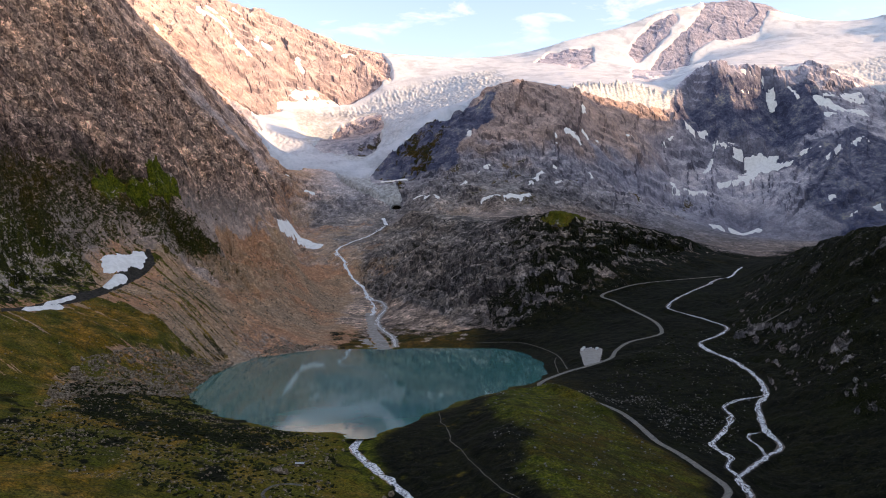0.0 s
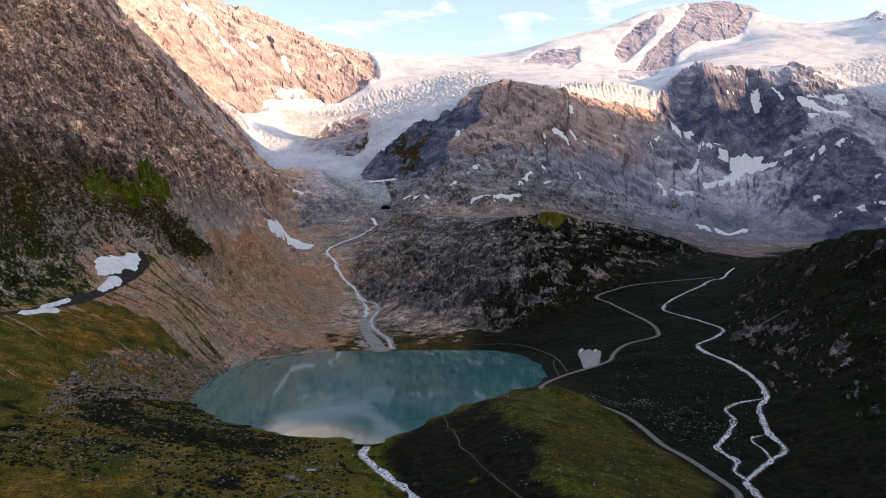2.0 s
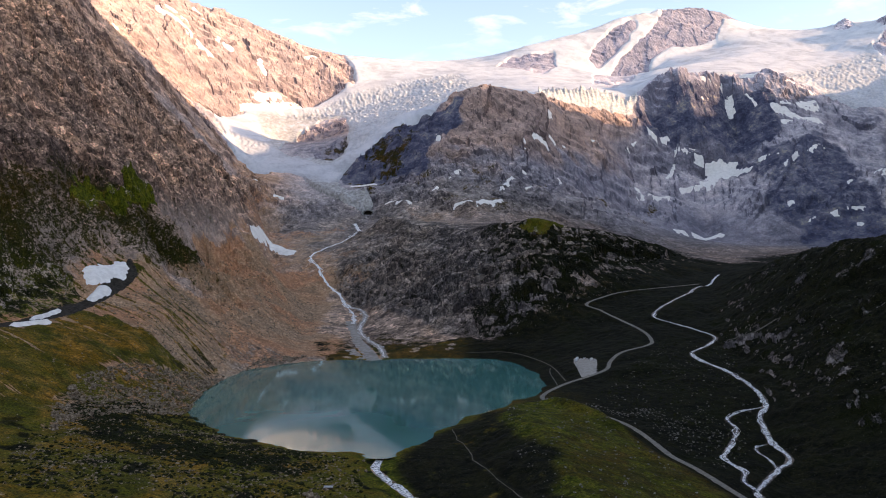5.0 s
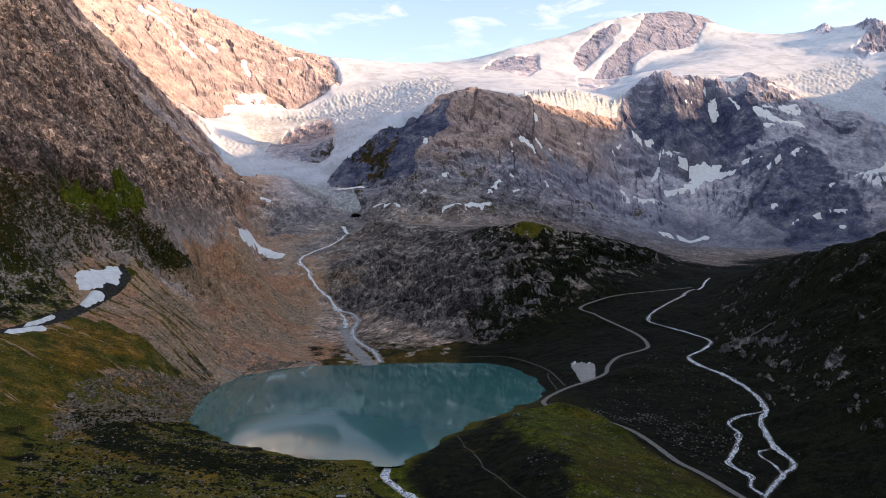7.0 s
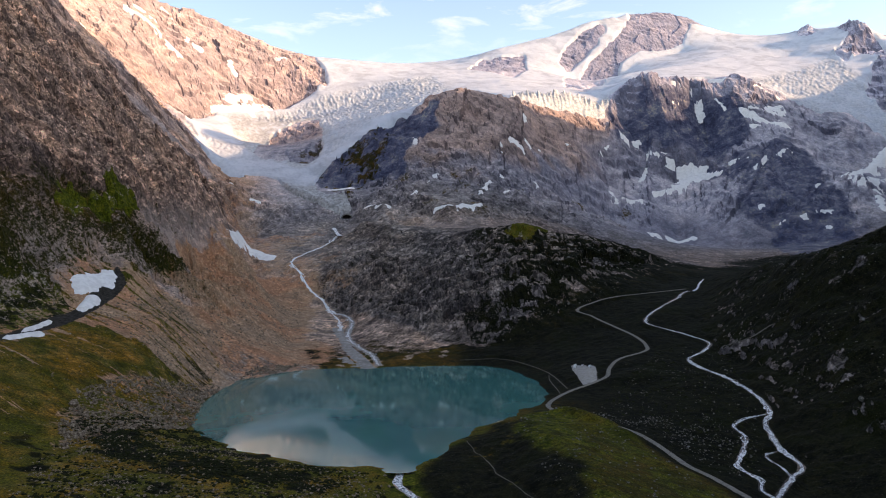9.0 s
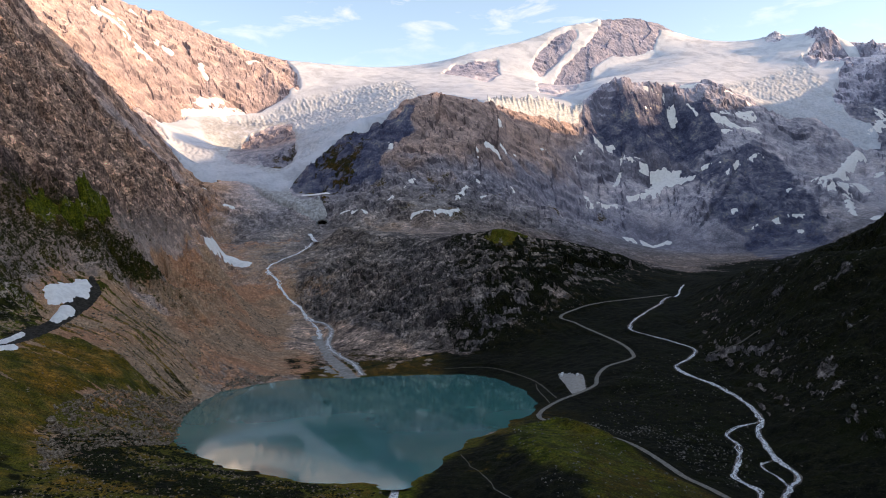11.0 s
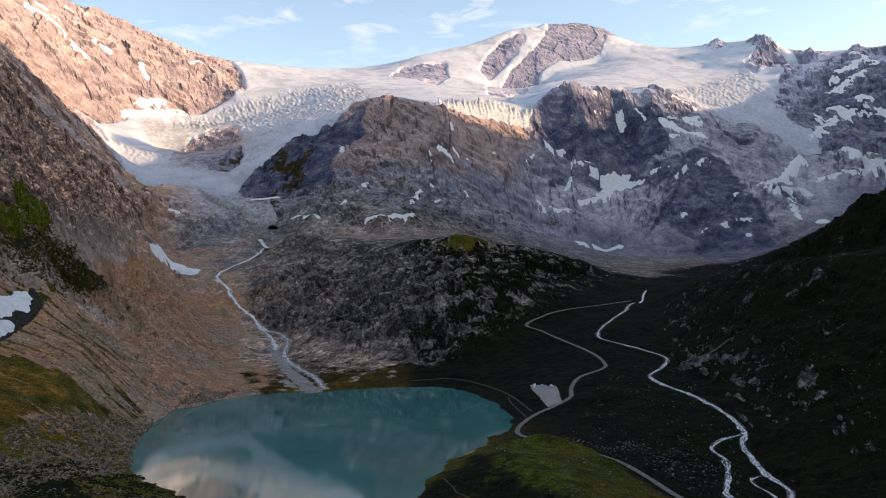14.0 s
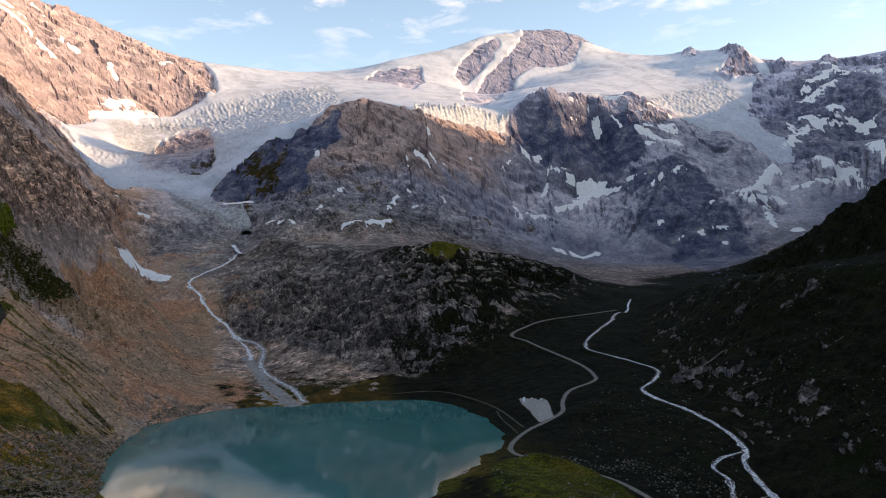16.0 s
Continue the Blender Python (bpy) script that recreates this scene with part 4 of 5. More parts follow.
# turf, loose stone, reddish rock, and heath that also darkens shaded rock
down = np.minimum(1.0, slant / 0.5)
stripes = lumpy((VX * 0.35 + VY) * 1.0, (VX - 0.35 * VY) * 0.07, 7, 3, 99)
valley = on["ground"] * (1 - ease(1020, 1120, VY + 60 * patchy) * (1 - ease(40, 140, VX + 30 * patchy)))
flat = 1 - ease(0.8, 1.4, slant + 0.2 * spotty)
east = ease(-40, 120, VX - 0.12 * (VY - 600) + 20 * patchy + 110 * ease(740, 860, VY) * ease(-20, 60, VX))
valley = valley * (1 - 0.75 * ease(1380, 1520, VY + 60 * patchy))
grass = valley * flat * np.maximum(east, ease(-0.75, -0.1, spotty + 0.5 * patchy + 0.35))
grass = np.maximum(grass, 0.66 * (1 - east) * valley * (1 - ease(640, 760, VY))) * (1 - ease(840, 900, VY) * ease(120, 150, -VX))
turf_in = cast(inside(VX + 26 * stripes + 8 * spotty, VY - 40 * stripes + 20 * patchy, MORAINE_TURF).astype(float), 8)
grass += on["moraine"] * (turf_in * ease(-0.75, -0.2, stripes + 0.4 * spotty + 0.3) + (1 - turf_in) * ease(-0.2, 0.35, stripes + 0.4 * patchy) * 0.7)
mossy = on["left_wall"] * ease(95, 130, VZ) * (1 - ease(230, 330, VZ + 40 * patchy)) * ease(760, 880, VY) * (1 - ease(1180, 1420, VY + 60 * patchy))
grass += on["left_wall"] * (1 - ease(200, 420, VZ + 60 * patchy)) * ease(0.1, 0.45, 0.5 * patchy + 0.9 * spotty + 0.6 * tiny + 1.1 * (1 - ease(1020, 1350, VY)) * (1 - ease(150, 270, VZ)) - 0.22) * 0.47
crags = np.maximum(on["spur"], ease(0.3, 0.7, sample(CRAG_GRID, VX, VY)))
bare = ease(0.02, 0.3, knobs(VX, VY) + 0.12 * tiny - 0.28 * ease(120, 330, VX - 0.2 * (VY - 1250)))
grass = grass * (1 - crags) + crags * (1 - bare) * (0.46 + 0.42 * ease(60, 220, VX - 0.15 * (VY - 1250) + 40 * patchy))
grass += on["knoll"] * (1 - ease(330, 470, VZ)) * ease(0.0, 0.6, patchy + 0.3 * spotty) * (1 - ease(0.9, 1.5, slant)) * 0.55
# green tints and shade of the knoll's flank, both put in as dark cover
shaded_side = on["knoll"] * (1 - ease(40, 130, VX - 0.35 * (VY - 2450) + 40 * patchy))
grass += shaded_side * ease(-0.6, 0.3, patchy + 0.5 * spotty) * 0.55
grass += (on["right_hill"] + on["far_hill"]) * (1 - 0.48 * ease(0.5, 0.9, spotty + 0.5 * patchy + 0.3 * tiny))
grass += on["dark_peak"] * (1 - ease(250, 400, VZ)) * ease(0.1, 0.7, patchy) * 0.3
grass = np.maximum(grass, mossy * (0.59 + 0.1 * patchy + 0.08 * (1 - ease(110, 200, VZ))))
shrubby = on["left_wall"] * (1 - ease(230, 420, VZ + 70 * patchy)) * (1 - ease(0.0, 0.16, knobs(VY - 0.3 * VX + 300, 1.15 * VZ + 0.2 * VX) + 0.1 * tiny)) * ease(-0.35, 0.25, patchy + 0.5 * spotty + 0.5 * (1 - ease(120, 260, VZ))) * ease(0.45, 0.7, slant + 0.2 * spotty) * (1 - ease(1250, 1600, VY + 80 * patchy))
grass = np.maximum(grass, 0.5 * shrubby)
humps = np.zeros(VX.shape)
for ox, oy, size, _ in OUTCROPS:
    humps = np.maximum(humps, 1 - np.hypot(VX - ox, VY - oy) / (0.8 * size))
grass = grass * (1 - 0.4 * ease(0.15, 0.75, humps + 0.45 * spotty + 0.4 * tiny) * (humps > 0))
for ring in (GRASS_LEDGE, TURF_KNOB):
    grass = np.where(inside(ragx, ragy, ring), 0.55 + 0.35 * ease(-0.5, 0.3, spotty + 0.2), grass)
stony = inside(ragx, ragy, STONE_FIELD) * ease(-0.5, 0.15, spotty + 0.25 * patchy)
grass = np.clip(grass - stony * 0.45, 0, 1) * ease(-1.0, 0.6, bed(bed_near, VX, VY, 99.0) + 0.5 * tiny)
wall_low = on["left_wall"] * (1 - ease(110, 175, VZ - 0.05 * (VY - 1300) - 0.25 * np.maximum(0, VY - 1480) + 40 * patchy)) * ease(1060, 1180, VY) * (1 - 0.5 * ease(1480, 1620, VY))
head = on["ground"] * ease(1020, 1080, VY) * (1 - ease(1500, 1640, VY + 40 * patchy)) * (1 - ease(-190, -120, VX + 30 * patchy + 0.12 * (VY - 1300)))
scree = np.clip(on["moraine"] + wall_low + head + stony + 0.5 * on["ground"] * (1 - ease(1040, 1150, VY)) + 0.5 * on["ground"] * ease(-230, -180, -VX) * ease(1400, 1600, VY), 0, 1)
# knoll red only on its sunlit side: its glow is in the colour
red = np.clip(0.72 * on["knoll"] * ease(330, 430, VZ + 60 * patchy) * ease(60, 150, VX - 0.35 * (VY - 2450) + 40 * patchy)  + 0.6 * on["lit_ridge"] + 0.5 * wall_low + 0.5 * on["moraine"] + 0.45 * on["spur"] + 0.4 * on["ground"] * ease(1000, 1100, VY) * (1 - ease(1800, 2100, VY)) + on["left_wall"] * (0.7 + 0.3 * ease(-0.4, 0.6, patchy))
              , 0, 1)
SERAC_WALL = [(458, 2639), (796, 2905), (834, 2829), (720, 2726), (570, 2601), (412, 2459)]
red = np.maximum(red, 0.6 * cast(inside(VX + 12 * spotty, VY + 20 * patchy, SERAC_WALL).astype(float), 8))
green_slope = cast(inside(ragx, ragy, GREEN_SLOPE_RING).astype(float), 25)
# the green hill's turf darkens in patches, more so down the slope
green_slope = green_slope * (1 - (0.22 + 0.3 * (1 - ease(500, 640, VY + 40 * patchy))) * ease(-0.6, 0.4, spotty + 0.5 * tiny + 0.4 * patchy))
# heath; on the knoll its extra weight is painted shade
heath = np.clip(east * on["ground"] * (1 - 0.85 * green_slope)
                + on["right_hill"] + on["far_hill"] + crags * (0.5 + 0.5 * (1 - bare)) + 0.55 * on["left_wall"] * (spotty > -0.1) * (grass > 0.3) + (0.44 + 0.3 * shaded_side) * on["knoll"]
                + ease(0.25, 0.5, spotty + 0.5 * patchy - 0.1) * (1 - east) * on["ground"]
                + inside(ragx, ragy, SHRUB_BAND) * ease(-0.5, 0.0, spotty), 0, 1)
heath = np.maximum(heath, 0.6 * (shrubby > 0.5))
heath = np.where(inside(ragx, ragy, GRASS_LEDGE) | inside(ragx, ragy, TURF_KNOB), 0.0, heath)
beyond_trough = inside(ragx, ragy, BEYOND_TROUGH) & (VZ + 25 * patchy < 205)
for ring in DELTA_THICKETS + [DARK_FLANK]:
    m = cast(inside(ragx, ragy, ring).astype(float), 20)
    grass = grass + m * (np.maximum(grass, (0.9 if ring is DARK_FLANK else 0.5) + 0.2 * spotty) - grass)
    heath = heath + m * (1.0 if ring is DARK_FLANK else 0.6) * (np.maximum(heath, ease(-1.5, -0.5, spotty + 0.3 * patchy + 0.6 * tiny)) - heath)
grass = np.maximum(grass, 0.9 * green_slope)
grass = np.where(beyond_trough, np.maximum(grass, 0.5 + 0.14 * ease(-0.5, 0.3, spotty + 0.5 * tiny)), grass)
lush = np.clip(inside(ragx, ragy, GRASS_LEDGE) + 0.6 * inside(ragx, ragy, TURF_KNOB) + 0.85 * green_slope + (0.15 + 0.45 * ease(-0.3, 0.3, patchy + 0.4 * spotty) + 0.4 * ease(-120, -80, VX)) * (1 - east) * on["ground"] * (1 - ease(660, 800, VY)) + 0.8 * beyond_trough
               + 0.15 * on["moraine"] * ease(-0.2, 0.5, patchy + 0.3) + 0.6 * on["left_wall"] * (1 - ease(150, 260, VZ)), 0, 1)
heath = np.where(beyond_trough, np.clip(ease(-0.6, 0.3, spotty + 0.6 * tiny), 0, 1) * 0.9, heath)
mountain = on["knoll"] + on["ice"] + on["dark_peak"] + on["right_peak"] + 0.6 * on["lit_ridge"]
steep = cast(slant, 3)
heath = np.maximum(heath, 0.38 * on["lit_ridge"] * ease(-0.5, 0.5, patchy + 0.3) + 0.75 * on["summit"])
# steep mountain rock darkened further, relief shade put into the cover
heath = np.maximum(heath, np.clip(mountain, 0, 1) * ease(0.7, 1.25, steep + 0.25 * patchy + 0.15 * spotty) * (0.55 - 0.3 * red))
heath = np.maximum(heath, 0.3 * on["ground"] * ease(1450, 1600, VY) * ease(-80, 40, VX))
lush = np.maximum(lush, np.clip(mountain + on["ground"] * ease(1150, 1400, VY), 0, 1) * (1 - grass) * (1 - ease(0.35, 0.75, steep + 0.2 * patchy)) * (0.18 + 0.2 * on["ground"] * ease(1600, 1750, VY) * (1 - ease(100, 300, VX))))
heath = np.where(inside(ragx, ragy, GRASS_LEDGE), heath, heath * (1 - mossy) + mossy * 0.78)
scree = scree * (1 - 0.8 * east * on["ground"])
red = red * (1 - 0.85 * crags)
till = cast(inside(VX + 15 * spotty, VY + 25 * patchy, TILL_APRON).astype(float), 10)
lush, red = lush * (1 - 0.55 * till), red * (1 - 0.75 * till)
grass, heath = grass * (1 - 0.8 * till * (1 - crags)), np.maximum(heath, till * (0.3 + 0.35 * ease(-0.3, 0.4, spotty + 0.6 * patchy)))
scree = scree * (1 - till * ease(-0.2, 0.3, patchy))
striped = cast(inside(VX + 6 * spotty, VY + 10 * patchy, MORAINE_STRIPES).astype(float), 10)
grass = np.maximum(grass, striped * (0.1 + 0.5 * ease(-0.25, 0.4, stripes + 0.25 * patchy)))
# shade of the steep faces, painted on as dark bluish rock
shade_tint = np.zeros(VX.shape)
for ring, much in SHADE_FACES:
    shade_tint = np.maximum(shade_tint, much * cast(inside(VX + 22 * spotty + 20 * patchy, VY + 30 * patchy, ring).astype(float), 8))
COVER = np.stack([grass, scree, red, heath, lush, shade_tint], -1).reshape(-1, 6)
CO = np.stack([VX, VY, VZ], -1).reshape(-1, 3)
index = np.arange(VX.size).reshape(VX.shape)
QUADS = np.stack([index[1:, :-1], index[1:, 1:], index[:-1, 1:], index[:-1, :-1]], -1).reshape(-1, 4)


def per_face(a):
    return a[:-1, :-1].ravel()


LANDFORMS = {
    "left_wall": ("mountain", "steep brown rock wall above the lake with grassy ledges", [("scree_slope", wall_low > 0.5), ("grassy_ledge", inside(ragx, ragy, GRASS_LEDGE)), ("cliff", None)]),
    "moraine": ("moraine", "curved gravel moraine ridge with striped turf above the lake", [("dark_gravel_trough", inside(VX, VY, [p[:2] for p in MORAINE[1:9] + TROUGH[:0:-1]])), ("gravel_face", VX - 0.1 * VY > -470), ("crest", None)]),
    "lit_ridge": ("mountain", "reddish rock ridge glowing in low evening sun", [("upper_face", VZ > 900), ("lower_face", None)]),
    "spur": ("rocky_spur", "dark hummocky rock spur with heath behind the lake", [("turf_knob", inside(ragx, ragy, TURF_KNOB)), ("rock_slope", VX < 190), ("heath_slope", None)]),
    "knoll": ("mountain", "rounded red-brown rock dome between two glaciers", [("dome", VZ > 400 + 40 * patchy), ("rocky_bench", None)]),
    "dark_peak": ("mountain", "dark shaded rock peak with scattered snow patches", [("crag", VZ > 400 + 40 * patchy), ("rock_apron", None)]),
    "summit": ("mountain", "broad high summit of rock under snow and ice", [("summit_rock", None)]),
    "right_peak": ("mountain", "blue-shaded rock peak with snow couloirs", [("upper_face", VZ > 700), ("lower_face", None)]),
    "right_hill": ("hill", "dark heath-covered hillside with pale rock outcrops", [("heath_slope", None)]),
    "far_hill": ("hill", "dark heathy hill behind the stream valley", [("heath_slope", None)]),
    "massif": ("mountain", "unseen mountain massif added to shade the valley", [("rock_face", None)]),
}
kind = per_face(VK)
for k, name in enumerate(KINDS):
    own = kind == k
    if name == "ice":
        own = own & False
    if name == "ground":
        own = own | (kind == KINDS.index("ice"))
        tagged(piece("ground", CO, QUADS[own], LAND_MAT, COVER), "valley floor of turf, heath and gravel", "ground", kind="structure")
        continue
    if name == "ice" or not own.any():
        continue
    title, label, split = LANDFORMS[name]
    thing = tagged(new(title), label, title.split("_")[-1])
    thing.location = CO[QUADS[own]].reshape(-1, 3).mean(0) * (1, 1, 0)
    for part_name, where_ in split:
        mine = own if where_ is None else own & per_face(where_)
        own = own & ~mine
        if mine.any():
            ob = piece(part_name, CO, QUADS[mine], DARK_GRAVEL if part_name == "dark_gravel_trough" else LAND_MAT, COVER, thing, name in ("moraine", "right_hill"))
            ob.matrix_parent_inverse = Matrix.Translation(-thing.location)

# coarse land all round
cx, cy = np.meshgrid(np.arange(X0, X1, 40), np.arange(Y0, Y1, 40), indexing="ij")
ang, rad = np.degrees(np.arctan2(cx - FAN[0], cy - FAN[1])), np.hypot(cx - FAN[0], cy - FAN[1])
within = (ang > -30) & (ang < 44) & (rad > 480) & (rad < 4950)
cz = height(cx, cy)
index = np.arange(cx.size).reshape(cx.shape)
quads = np.stack([index[:-1, :-1], index[1:, :-1], index[1:, 1:], index[:-1, 1:]], -1)
drop = within[:-1, :-1] & within[1:, :-1] & within[1:, 1:] & within[:-1, 1:]
high = ease(150, 450, cz)
tagged(piece("land_around", np.stack([cx, cy, cz], -1).reshape(-1, 3), quads[~drop], LAND_MAT,
             np.stack([1 - high, 0.3 * high, 0.3 + 0 * high, 0.5 + 0 * high], -1).reshape(-1, 4)), "heath and rock slopes round the valley", "ground", kind="structure")

# ---- glaciers ----
edgex, edgey = VX + 9 * lumpy(VX, VY, 45, 3, 7) + 4 * grain(VX, VY, 9, 9), VY + 9 * lumpy(VX, VY, 45, 3, 8)
ice = inside(edgex, edgey, GLACIER_RING + GLACIER_HEAD)
for ring in ROCKS_IN_ICE:
    ice &= ~inside(edgex, edgey, ring)


def inward(mask, steps):
    """How deep inside a mask each place lies, 0 to 1, over so many cells of the net."""
    deep, m = np.zeros(mask.shape), mask.copy()
    for _ in range(steps):
        p = np.pad(m, 1)
        m = m & p[:-2, 1:-1] & p[2:, 1:-1] & p[1:-1, :-2] & p[1:-1, 2:]
        deep += m
    return deep / steps


tongue = inside(VX, VY, [(-700, 1900), (100, 1900), (-100, 2380), (-330, 2620), (-700, 2800)])
fall = inside(VX, VY, [(430, 2700), (480, 2790), (600, 2850), (830, 2965), (900, 3000), (880, 2880), (700, 2780)])
wild = cast((inside(VX, VY, [(-500, 3090), (-250, 3300), (250, 3500), (300, 2900), (60, 2600), (-180, 2450), (-220, 3080)])
             | inside(VX, VY, [(1500, 3200), (2100, 3500), (1950, 2700), (1700, 2600), (1550, 2900)])).astype(float), 10)
crevasses = 0.75 * np.abs(grain(VX + 0.25 * VY, VY * 0.7 + 14 * grain(VX, VY, 60, 2), 18, 41)) + 0.5 * np.abs(grain(VX, VY, 8, 42))
seracs = np.abs(grain(VX + 5 * grain(VX, VY, 30, 3), VY * 0.25, 15, 43)) + 0.5 * np.abs(grain(VX, VY * 0.4, 6, 44))
soft_ice = cast(ice.astype(float), 3)
thick = 16.0 * np.clip(soft_ice - 0.5, -0.3, 0.4) + 0.8 * lumpy(VX, VY, 60, 3, 45) * inward(ice, 12)
thick = thick + 26 * tongue * np.clip(soft_ice - 0.3, -0.1, 0.4) * (1 - ease(2150, 2350, VY))
thick = thick + inward(ice, 4) * (wild * 11 * (crevasses - 0.45) + fall * (24 * (seracs - 0.4) + 8) + tongue * 5 * (crevasses - 0.4))
ICE_CO = CO.copy()
ICE_CO[:, 2] += thick.ravel()
whole = per_face(soft_ice > 0.12)
west = per_face(VX < 300 + 0.25 * (VY - 2600))
right = per_face(VX > 1480)
murk = np.zeros((VX.size, 4))
murk[:, 0] = (tongue * (1 - ease(2180, 2330, VY + 40 * patchy)) * 0.85 + 0.25 * tongue + 0.25 * wild * ease(0.0, 0.6, patchy + spotty)).ravel()
dirty = cast(inside(VX + 14 * spotty, VY + 20 * patchy, [(-551, 3067), (-378, 3170), (-235, 3119), (-168, 2794), (-196, 2455), (-279, 2432), (-370, 2513), (-462, 2685)]).astype(float), 8)
murk[:, 0] = np.maximum(murk[:, 0], (0.75 * dirty * ease(-0.6, 0.2, spotty + 0.5 * patchy + 0.2)).ravel())
murk[:, 1] = (wild * 0.5 + fall).ravel()
for label, area, split in (("long valley glacier with crevassed ice and a grey tongue", west, [("tongue", tongue), ("icefall", wild > 0.4), ("snowfield", None)]),
                           ("hanging glacier with a serac front below a snowy summit", ~west & ~right, [("serac_front", fall), ("snowfield", None)]),
                           ("broad white glacier slope below the far horns", right, [("icefall", wild > 0.4), ("snowfield", None)])):
    thing = tagged(new("glacier"), label, "glacier")
    own = whole & area
    thing.location = CO[QUADS[own]].reshape(-1, 3).mean(0)
    for part_name, where_ in split:
        mine = own if where_ is None else own & per_face(where_)
        own = own & ~mine
        if mine.any():
            ob = piece(part_name, ICE_CO, QUADS[mine], SNOW_MAT, murk, thing)
            ob.matrix_parent_inverse = Matrix.Translation(-thing.location)

FIRN = cast(VZ, 18)   # snow fills the hollows of the rock
# ---- snow patches: rows of (x, y) to (x, y), half a width across and along the valley ----
SNOW_KNOLL = [(97, 1884, 149, 1872, 6, 8), (149, 1872, 207, 1908, 7, 14), (224, 2020, 263, 2096, 6, 15), (291, 2056, 311, 2076, 3, 4), (303,
    2168, 310, 2168, 3, 3), (404, 2204, 410, 2188, 5, 8), (316, 2288, 329, 2272, 7, 10), (370, 2344, 403, 2356, 7, 16), (431, 2424, 439,
    2420, 5, 10), (465, 2432, 477, 2440, 4, 4), (79, 2308, 82, 2300, 7, 16), (42, 1960, 60, 2008, 3, 6), (91, 2036, 102, 2052, 3, 3), (113,
    2092, 126, 2104, 3, 6), (-223, 2324, -205, 2304, 7, 16), (-163, 2192, -97, 2172, 5, 12), (-69, 1980, -8, 1936, 4, 10), (445, 2544, 461,
    2572, 8, 14), (603, 2600, 620, 2608, 4, 6)]
SNOW_BOWL = [(717, 2496, 722, 2472, 11, 20), (751, 2488, 836, 2544, 7, 12), (891, 2584, 999, 2640, 10, 12), (994, 2644, 1080, 2692, 22, 48),
    (1040, 2720, 1077, 2716, 14, 14), (1103, 2688, 1140, 2620, 12, 14), (949, 2768, 977, 2760, 10, 10), (977, 2760, 1023, 2740, 8, 8), (869,
    2660, 923, 2728, 6, 6), (1108, 2712, 1122, 2700, 6, 6), (1187, 2640, 1220, 2584, 6, 8), (1222, 2532, 1278, 2572, 6, 6), (1317, 2560,
    1359, 2572, 8, 8), (791, 2348, 814, 2352, 10, 25), (853, 2364, 918, 2344, 12, 29), (1137, 2344, 1144, 2344, 5, 8), (1157, 2268, 1167,
    2268, 5, 5), (858, 2836, 880, 2812, 10, 16), (880, 2812, 928, 2820, 8, 8), (759, 2732, 801, 2764, 6, 6)]
SNOW_DARK_PEAK = [(1322, 2824, 1375, 2744, 10, 10), (1351, 2812, 1489, 2840, 10, 18), (1474, 2920, 1503, 2904, 11, 11), (1407, 2740, 1440,
    2748, 8, 19), (1128, 2988, 1179, 2984, 13, 13), (1296, 3024, 1330, 2996, 11, 11), (1340, 3008, 1350, 2992, 9, 21), (1431, 2944, 1458,
    2936, 9, 9), (1209, 2936, 1209, 2920, 9, 10), (1094, 2908, 1108, 2924, 6, 6), (1265, 2920, 1276, 2868, 4, 4), (1328, 2756, 1338, 2748,
    6, 6)]
SNOW_LEFT = [(-336, 1688, -333, 1796, 9, 22), (-333, 1796, -272, 1728, 12, 28), (-410, 2124, -403, 2120, 3, 8), (-356, 2092, -331, 2084, 3,
    7), (-402, 984, -388, 1009, 11, 27), (-385, 956, -387, 934, 7, 12), (-400, 771, -386, 803, 4, 9), (-404, 818, -399, 860, 3, 8)]
SNOW_LIT_RIDGE = [(-960, 3220, -849, 3220, 12, 18), (-849, 3220, -753, 3188, 9, 12), (-933, 3268, -850, 3268, 10, 10), (-868, 3436, -785,
    3332, 8, 12), (-748, 3320, -689, 3288, 10, 16), (-407, 3520, -385, 3548, 13, 14), (-585, 3336, -564, 3288, 10, 12), (-589, 3064, -424,
    3200, 28, 34), (-570, 3144, -491, 3204, 23, 23), (-523, 3196, -515, 3188, 14, 14), (-1021, 2888, -1000, 2876, 6, 14)]
SNOW_RIGHT = [(1471, 2422, 1769, 2634, 11, 18), (1487, 2394, 1632, 2438, 14, 34), (1512, 2334, 1428, 2186, 7, 16), (1745, 2514, 1913, 2490,
    6, 8), (1454, 2134, 1484, 2144, 8, 18), (1928, 2598, 1995, 2470, 17, 17), (1932, 2558, 1961, 2498, 21, 26), (2010, 2542, 2024, 2514, 15,
    22), (1214, 2254, 1306, 2246, 5, 5), (2322, 2882, 2368, 2822, 13, 13), (2219, 2650, 2149, 2522, 17, 40), (1139, 2350, 1144, 2346, 5, 8),
    (1253, 2190, 1258, 2186, 5, 5), (1342, 2394, 1360, 2402, 4, 4)]
SNOW_COULOIRS = [(2285, 3134, 2498, 3170, 14, 16), (2366, 3206, 2513, 3258, 17, 18), (2186, 2966, 2326, 2962, 20, 47), (1884, 2742, 2137,
    2906, 13, 20), (2551, 3302, 2629, 3066, 12, 24), (2066, 2942, 2045, 2882, 13, 20)]
